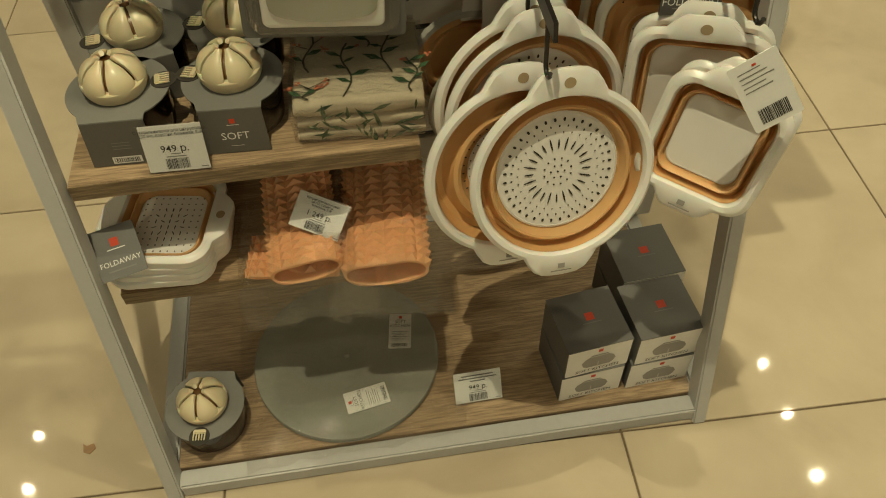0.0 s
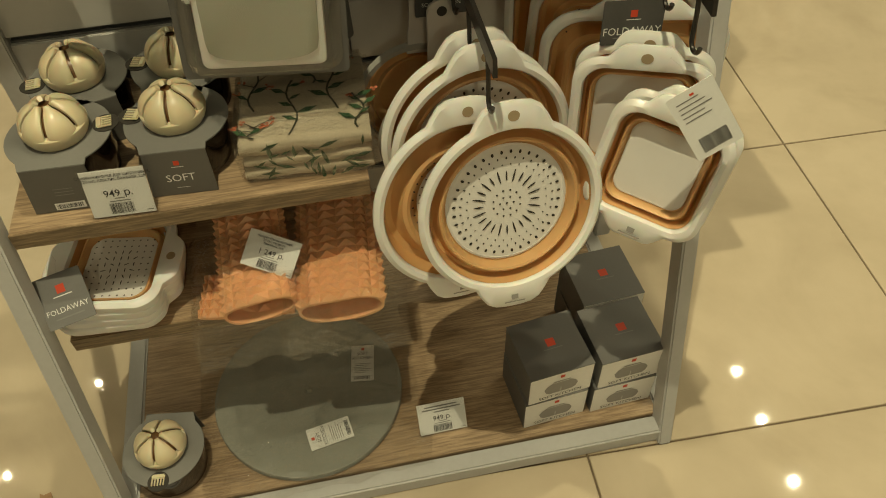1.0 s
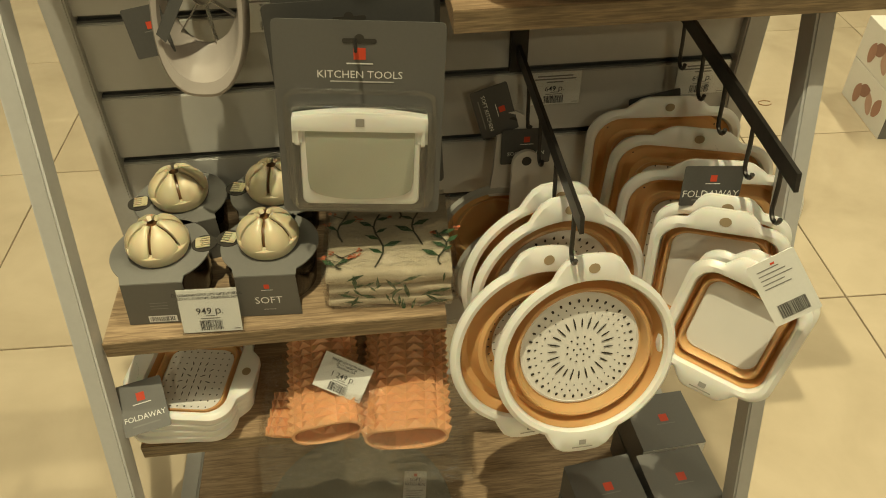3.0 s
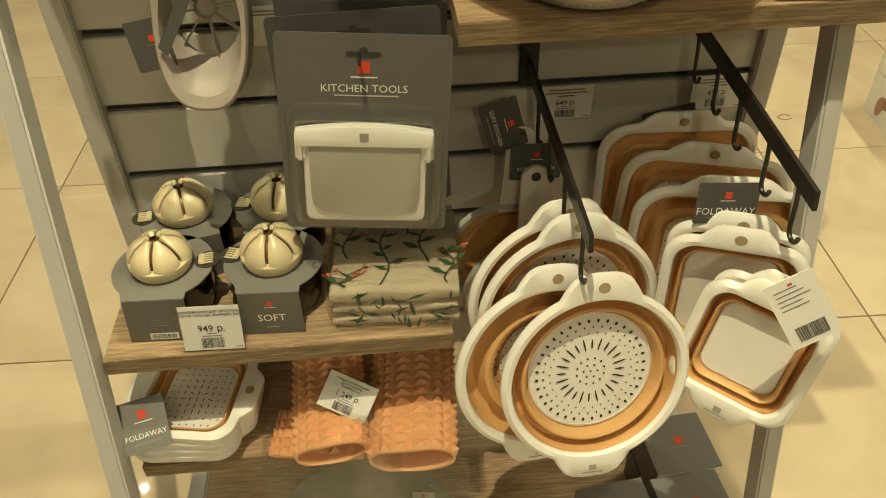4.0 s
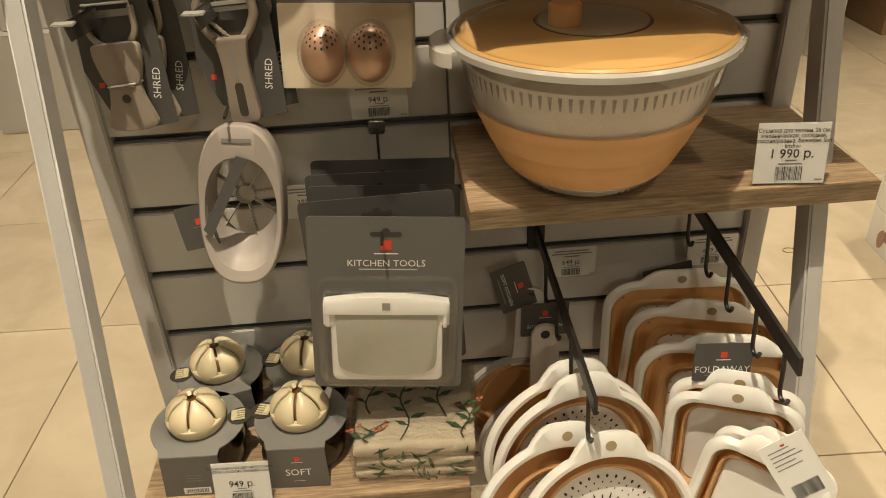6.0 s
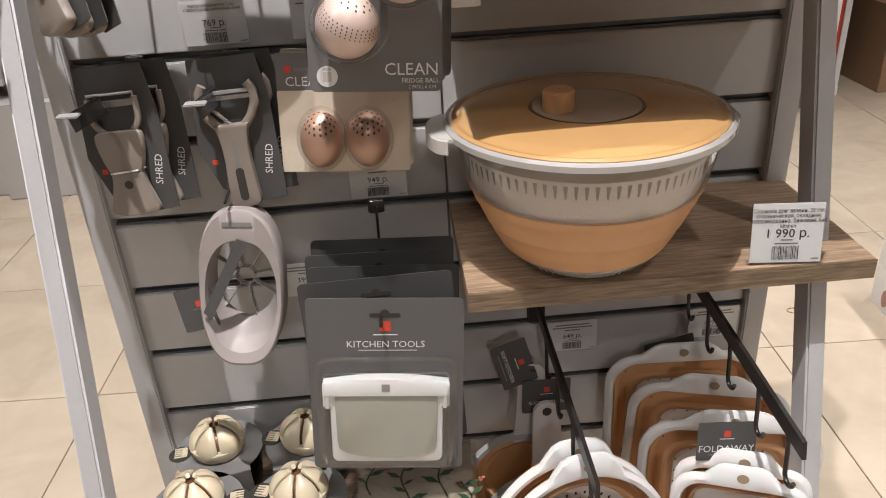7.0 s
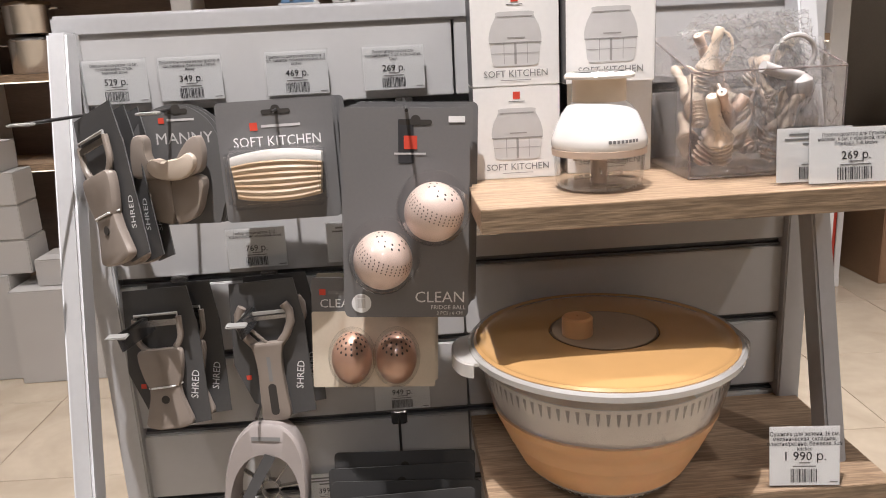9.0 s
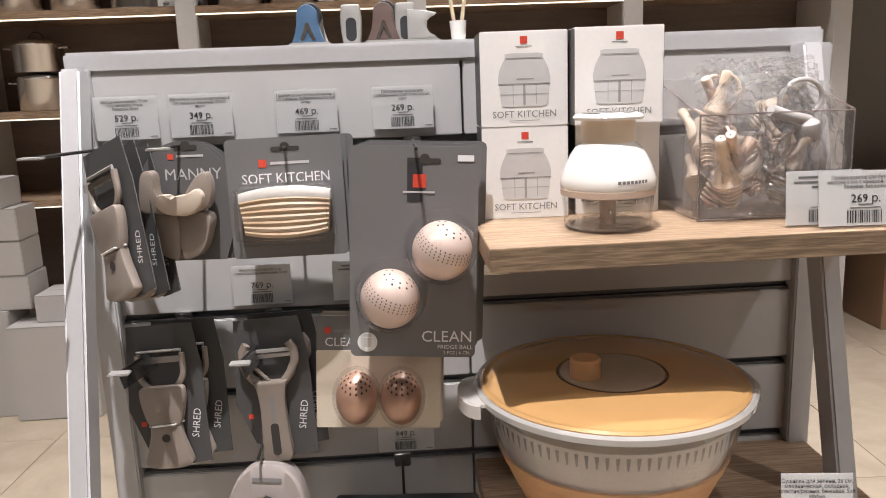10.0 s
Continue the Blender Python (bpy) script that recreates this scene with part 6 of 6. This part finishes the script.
# ---------------------------------------------------------------- on top of the stand
def can_opener(x, material):
    t = thing("table_clamp_opener", "small triangular plastic opener with a black roller, on the stand's top", "opener", pose(x, 0.425, 1.3605) @ Matrix.Scale(0.74, 4), "openers")
    right = [(0.027, 0.0), (0.0245, 0.006), (0.0190, 0.020), (0.0160, 0.034)] + [(0.0160 * math.cos(radians(a)), 0.044 + 0.0160 * math.sin(radians(a))) for a in range(0, 90, 15)]
    outline = right + [(0.0, 0.060)] + [(-px, pz) for px, pz in reversed(right)]
    part("body", rounded(outline, -0.012, 0.004, 0.0015), material, t)
    part("roller", lathe([(0.001, 0.0), (0.0165, 0.0), (0.0185, 0.002), (0.0185, 0.016), (0.0165, 0.018), (0.001, 0.018)], 36), INK, t, "black roller", m=Matrix.Translation((0.003, 0.022, 0.046)) @ Matrix.Rotation(radians(90), 4, "X"))
    part("rear_cover", rounded([(px * 0.92 + 0.006, pz * 0.97) for px, pz in outline], 0.0225, 0.028, 0.0015), GREY_PLASTIC, t, "pale rear cover")
    part("blade", plate([(-0.012, 0.007), (-0.007, 0.007), (0.0, 0.024), (0.007, 0.007), (0.012, 0.007), (0.002, 0.033), (-0.002, 0.033)], -0.0135, -0.0122), CHROME, t)
    part("foot", boxed((-0.029, -0.015, 0.0), (0.033, 0.028, 0.004), 0.001), GREY_PLASTIC, t)
    return t


TAUPE_DARK = surface("dark_taupe_plastic", (0.13, 0.09, 0.08), 0.35, amount=0.05, bump=0)
can_opener(0.260, BLUE)
can_opener(0.346, TAUPE_DARK)


def gadget(x, material, label):
    t = thing("kitchen_gadget", label, "gadget", pose(x, 0.432, 1.3605), "gadgets")
    part("body", rounded(profile([(0.008, 0.044), (0.011, 0.040), (0.012, 0.020), (0.010, 0.0005)]), -0.010, 0.010, 0.003), material, t)
    part("grip", plate([(px, pz + 0.016) for px, pz in rrect(0.012, 0.026, 0.0058, 5)], -0.0106, -0.0102), INK, t, "black oval grip")
    return t


gadget(0.309, GREY_PLASTIC, "small grey kitchen gadget with a black grip")
gadget(0.371, GREY_PLASTIC, "small grey kitchen gadget with a black grip")
anvil = thing("kitchen_gadget", "low grey plastic gadget with a deep rounded notch in its side", "gadget", pose(0.389, 0.432, 1.3605), "gadgets")
waist = [(0.017 - 0.011 * math.cos(radians(a)), 0.018 + 0.0125 * math.sin(radians(a))) for a in range(-80, 81, 16)]
part("body", rounded([(-0.016, 0.003), (0.018, 0.003)] + waist + [(0.018, 0.032), (0.004, 0.0345), (-0.016, 0.036)], -0.012, 0.012, 0.0015), GREY_PLASTIC, anvil)
part("foot", boxed((-0.018, -0.014, 0.0), (0.021, 0.014, 0.003), 0.001), GREY_PLASTIC, anvil)
tongs = thing("tongs_cup", "small white cup holding two short wooden tongs", "cup", pose(0.432, 0.43, 1.3605))
part("cup", lathe([(0.001, 0.001), (0.008, 0.0005), (0.010, 0.022), (0.008, 0.022), (0.007, 0.003)], 24), WHITE, tongs)
for s in (-1, 1):
    part("tong", tube([(0.002 * s, 0, 0.004), (0.008 * s, 0, 0.045)], 0.0022, 8), CREAM, tongs)


# ---------------------------------------------------------------- behind: wall shelving, boxes
def wall_shelving():
    t = thing("wall_shelving", "tall white wall shelving with oak shelves and brown back panels", "shelving")
    y0, y1 = 2.92, 3.32
    xs = (-2.41, -1.45, -0.49, 0.47, 1.40, 2.33)
    for x in xs:
        part("upright", boxed((x - 0.04, y0 - 0.01, 0.0), (x + 0.04, y0 + 0.03, 2.5), 0.003), SHELF_WHITE, t)
        part("side_panel", boxed((x - 0.012, y0 + 0.03, 0.0), (x + 0.012, y1, 2.5)), SHELF_WHITE, t)
    for a, b in zip(xs, xs[1:]):
        part("back_panel", boxed((a + 0.012, y1 - 0.02, 0.05), (b - 0.012, y1, 2.48)), WALNUT, t, "dark brown back panel")
        for z in (0.35, 0.86, 1.235, 1.64, 2.05):
            part("shelf_board", boxed((a + 0.013, y0 + 0.002, z), (b - 0.013, y1 - 0.021, z + 0.030), 0.001), OAK, t)
            part("light_strip", boxed((a + 0.03, y0 + 0.012, z - 0.006), (b - 0.03, y0 + 0.020, z - 0.0005)), LED, t, "thin warm light strip")
    return t


def pot(x, y, z, r, h):
    t = thing("saucepan", "shiny stainless steel pot with wire handles on a wall shelf", "pot", pose(x, y, z), "steel pots")
    part("body", lathe([(0.001, 0.001), (r * 0.96, 0.0005), (r, 0.006), (r, h - 0.004), (r * 1.03, h), (r * 0.98, h), (r * 0.97, 0.008), (0.001, 0.006)], 40), CHROME, t)
    part("lid", lathe([(r * 1.0, h + 0.0005), (r * 0.9, h + 0.012), (r * 0.3, h + 0.024), (0.001, h + 0.026)], 40), CHROME, t)
    part("lid_loop", tube([(0.03 * math.cos(radians(a)), 0, h + 0.024 + 0.03 * math.sin(radians(a))) for a in range(0, 181, 20)], 0.003, 6), HOOK, t)
    for s in (-1, 1):
        part("handle", tube([(s * r, -0.03, h * 0.86), (s * (r + 0.03), -0.025, h * 0.88), (s * (r + 0.03), 0.025, h * 0.88), (s * r, 0.03, h * 0.86)], 0.004, 6), CHROME, t)
    return t


SHELF_WHITE = surface("shelving_paint", (0.70, 0.68, 0.66), 0.4, amount=0.03, bump=0)
wall_shelving()
pot(-1.165, 3.06, 1.266, 0.10, 0.135)
pot(-1.165, 3.06, 1.266 + 0.162, 0.10, 0.115)
for x, r in ((-1.22, 0.10), (-0.98, 0.10), (-0.72, 0.11), (-0.28, 0.10), (-0.06, 0.10), (0.16, 0.10), (0.34, 0.08), (0.70, 0.11), (0.95, 0.10), (1.2, 0.10), (1.62, 0.1), (1.9, 0.1)):
    pot(x, 3.06, 1.671, r, 0.15)
for x in (-0.60, 0.06, 0.40):
    price_tag(pose(x, 2.925, 1.672), "", " ", 0.07, 0.05, "small white price label on a wall shelf", True, 40)
for x, r in ((0.62, 0.12), (0.95, 0.12), (1.55, 0.12), (1.85, 0.10), (-0.2, 0.12), (0.1, 0.12)):
    pan = thing("frying_pan", "dark frying pan lying on a wall shelf", "pan", pose(x, 3.08, 1.266), "pans")
    part("body", lathe([(0.001, 0.001), (r * 0.8, 0.0005), (r, 0.04), (r * 0.98, 0.04), (r * 0.78, 0.005), (0.001, 0.004)], 36), INK, pan)
    part("handle", tube([(r * 0.95, 0, 0.036), (r + 0.08, 0, 0.05)], 0.008, 8), INK, pan)


def plain_box(lo, hi, material, name, label, tape=None):
    c = ((lo[0] + hi[0]) / 2, (lo[1] + hi[1]) / 2, lo[2])
    t = thing(name, label, "box", pose(*c), "storage boxes")
    sx, sy, sz = (hi[i] - lo[i] for i in range(3))
    part("body", boxed((-sx / 2, -sy / 2, 0), (sx / 2, sy / 2, sz - 0.002), 0.004), material, t)
    for s in (-1, 1):
        part("flap", boxed((-sx / 2 + 0.002, s * sy / 4 - sy / 4 + 0.002, sz - 0.0018), (sx / 2 - 0.002, s * sy / 4 + sy / 4 - 0.002, sz), 0.0006), material, t)
    if tape:
        part("tape", boxed((-0.03, -sy / 2 - 0.0008, 0.02), (0.03, -sy / 2 - 0.0002, sz - 0.004)), tape, t, "pale printed packing tape")
        bars(t, [(-0.018, 0.018, 0.05 + 0.06 * i, 0.085 + 0.06 * i) for i in range(int((sz - 0.1) / 0.06))], -sy / 2 - 0.0012, INK_GREY)
    return t


WB = "plain white cardboard storage box in a stack on the floor"
plain_box((-1.275, 2.64, 0.0), (-0.93, 2.90, 0.405), STOREBOX, "storage_box", WB)
plain_box((-1.66, 2.70, 0.0), (-1.285, 2.90, 0.46), STOREBOX, "storage_box", WB)
for k, (x0, x1, h) in enumerate(((-1.62, -1.19, 0.145), (-1.62, -1.20, 0.145), (-1.60, -1.20, 0.135), (-1.64, -1.25, 0.12))):
    z = 0.461 + sum((0.145, 0.145, 0.135, 0.12)[:k])
    plain_box((x0, 2.72, z), (x1, 2.90, z + h - 0.001), STOREBOX, "storage_box", WB)
plain_box((-1.17, 2.70, 0.406), (-0.96, 2.90, 0.52), STOREBOX, "storage_box", WB)
plain_box((2.78, 3.16, 0.0), (3.30, 3.60, 0.42), CARTON, "shipping_carton", "brown cardboard shipping carton with printed tape on the floor", PAPER)
plain_box((2.86, 3.20, 0.422), (3.34, 3.60, 0.72), CARTON, "shipping_carton", "brown cardboard shipping carton with printed tape, stacked", PAPER)
easel = thing("red_panel_stand", "white floor frame holding a plain red panel", "display frame", pose(2.40, 3.25, 0, 0, 0, -20))
part("panel", boxed((-0.045, -0.01, 0.07), (0.16, 0.01, 0.62), 0.002), REDBOARD, easel, "plain red panel")
for x in (-0.06, 0.175):
    part("upright", boxed((x - 0.014, -0.02, 0.0), (x + 0.014, 0.02, 0.60), 0.003), SHELF_WHITE, easel)
part("foot", boxed((-0.075, -0.03, 0.0), (0.19, 0.03, 0.05), 0.004), SHELF_WHITE, easel)


def heart_box(m):
    t = thing("gift_box", "white gift box printed with overlapping pink leaf shapes", "box", m, "gift boxes")
    w, d, h = 0.24, 0.24, 0.118
    part("carton", boxed((0, 0, 0), (w, d, h - 0.001), 0.001), BOXCARD, t)
    part("front_print", boxed((0.001, -0.0006, 0.001), (w - 0.001, -0.0001, h - 0.002)), CARD, t, "grey printed box end")
    side = Matrix.Rotation(radians(-90), 4, "Z")
    for k, (y, z, r) in enumerate(((0.055, 0.060, 20), (0.095, 0.050, -30), (0.135, 0.068, 60), (0.165, 0.045, 10))):
        leaf = profile([(0.001, 0.032), (0.012, 0.020), (0.018, 0.002), (0.012, -0.020), (0.001, -0.030)])
        part("leaf_print", plate(leaf, 0.0, 0.0002), PINKS[k % 3], t, m=Matrix.Translation((-0.0008 - 0.0003 * k, y, z)) @ side @ Matrix.Rotation(radians(r), 4, "Y"))
    return t


for k in range(2):
    heart_box(pose(1.676, 1.115, 0.119 * k, 0, 0, -6))
crumb = thing("floor_scrap", "small brown paper scrap lying on the tiles", "scrap", pose(-0.120, 0.087, 0.0005))
part("scrap", slab([(0.010, 0.0), (0.006, 0.009), (-0.004, 0.006), (-0.010, 0.010), (-0.008, -0.004), (0.002, -0.008)], 0.0, 0.0012), CARTON, crumb)

smudge = thing("floor_smudge", "small dark ring-shaped smudge on the tiles", "smudge", pose(1.46, 1.326, 0.0004))
part("ring", tube([(0.018 * math.cos(radians(a)), 0.013 * math.sin(radians(a)), 0.0008) for a in range(20, 350, 22)], 0.0016, 5), CARTON, smudge)

# ---------------------------------------------------------------- floor tiles
TURN_FLOOR = radians(-1.8)
tile_bm = boxed((-0.2985, -0.2985, -0.008), (0.2985, 0.2985, 0.0), 0.0012, 1)
tile_me = None
for i in range(-9, 7):
    for k in range(-12, 6):
        lx, ly = 0.3 + 0.6 * i, 0.3 + 0.6 * k
        c, s = math.cos(TURN_FLOOR), math.sin(TURN_FLOOR)
        px, py = 1.306 + lx * c - ly * s, 0.567 + lx * s + ly * c
        if not (-3.9 < px < 5.1 and -6.3 < py < 3.7):
            continue
        if tile_me is None:
            first = part("tile", tile_bm, TILE, FLOOR)
            tile_me = first.data
        else:
            first = new("tile", tile_me)
            first.parent = FLOOR
        first.matrix_basis = Matrix.Translation((px, py, 0)) @ Matrix.Rotation(TURN_FLOOR, 4, "Z")
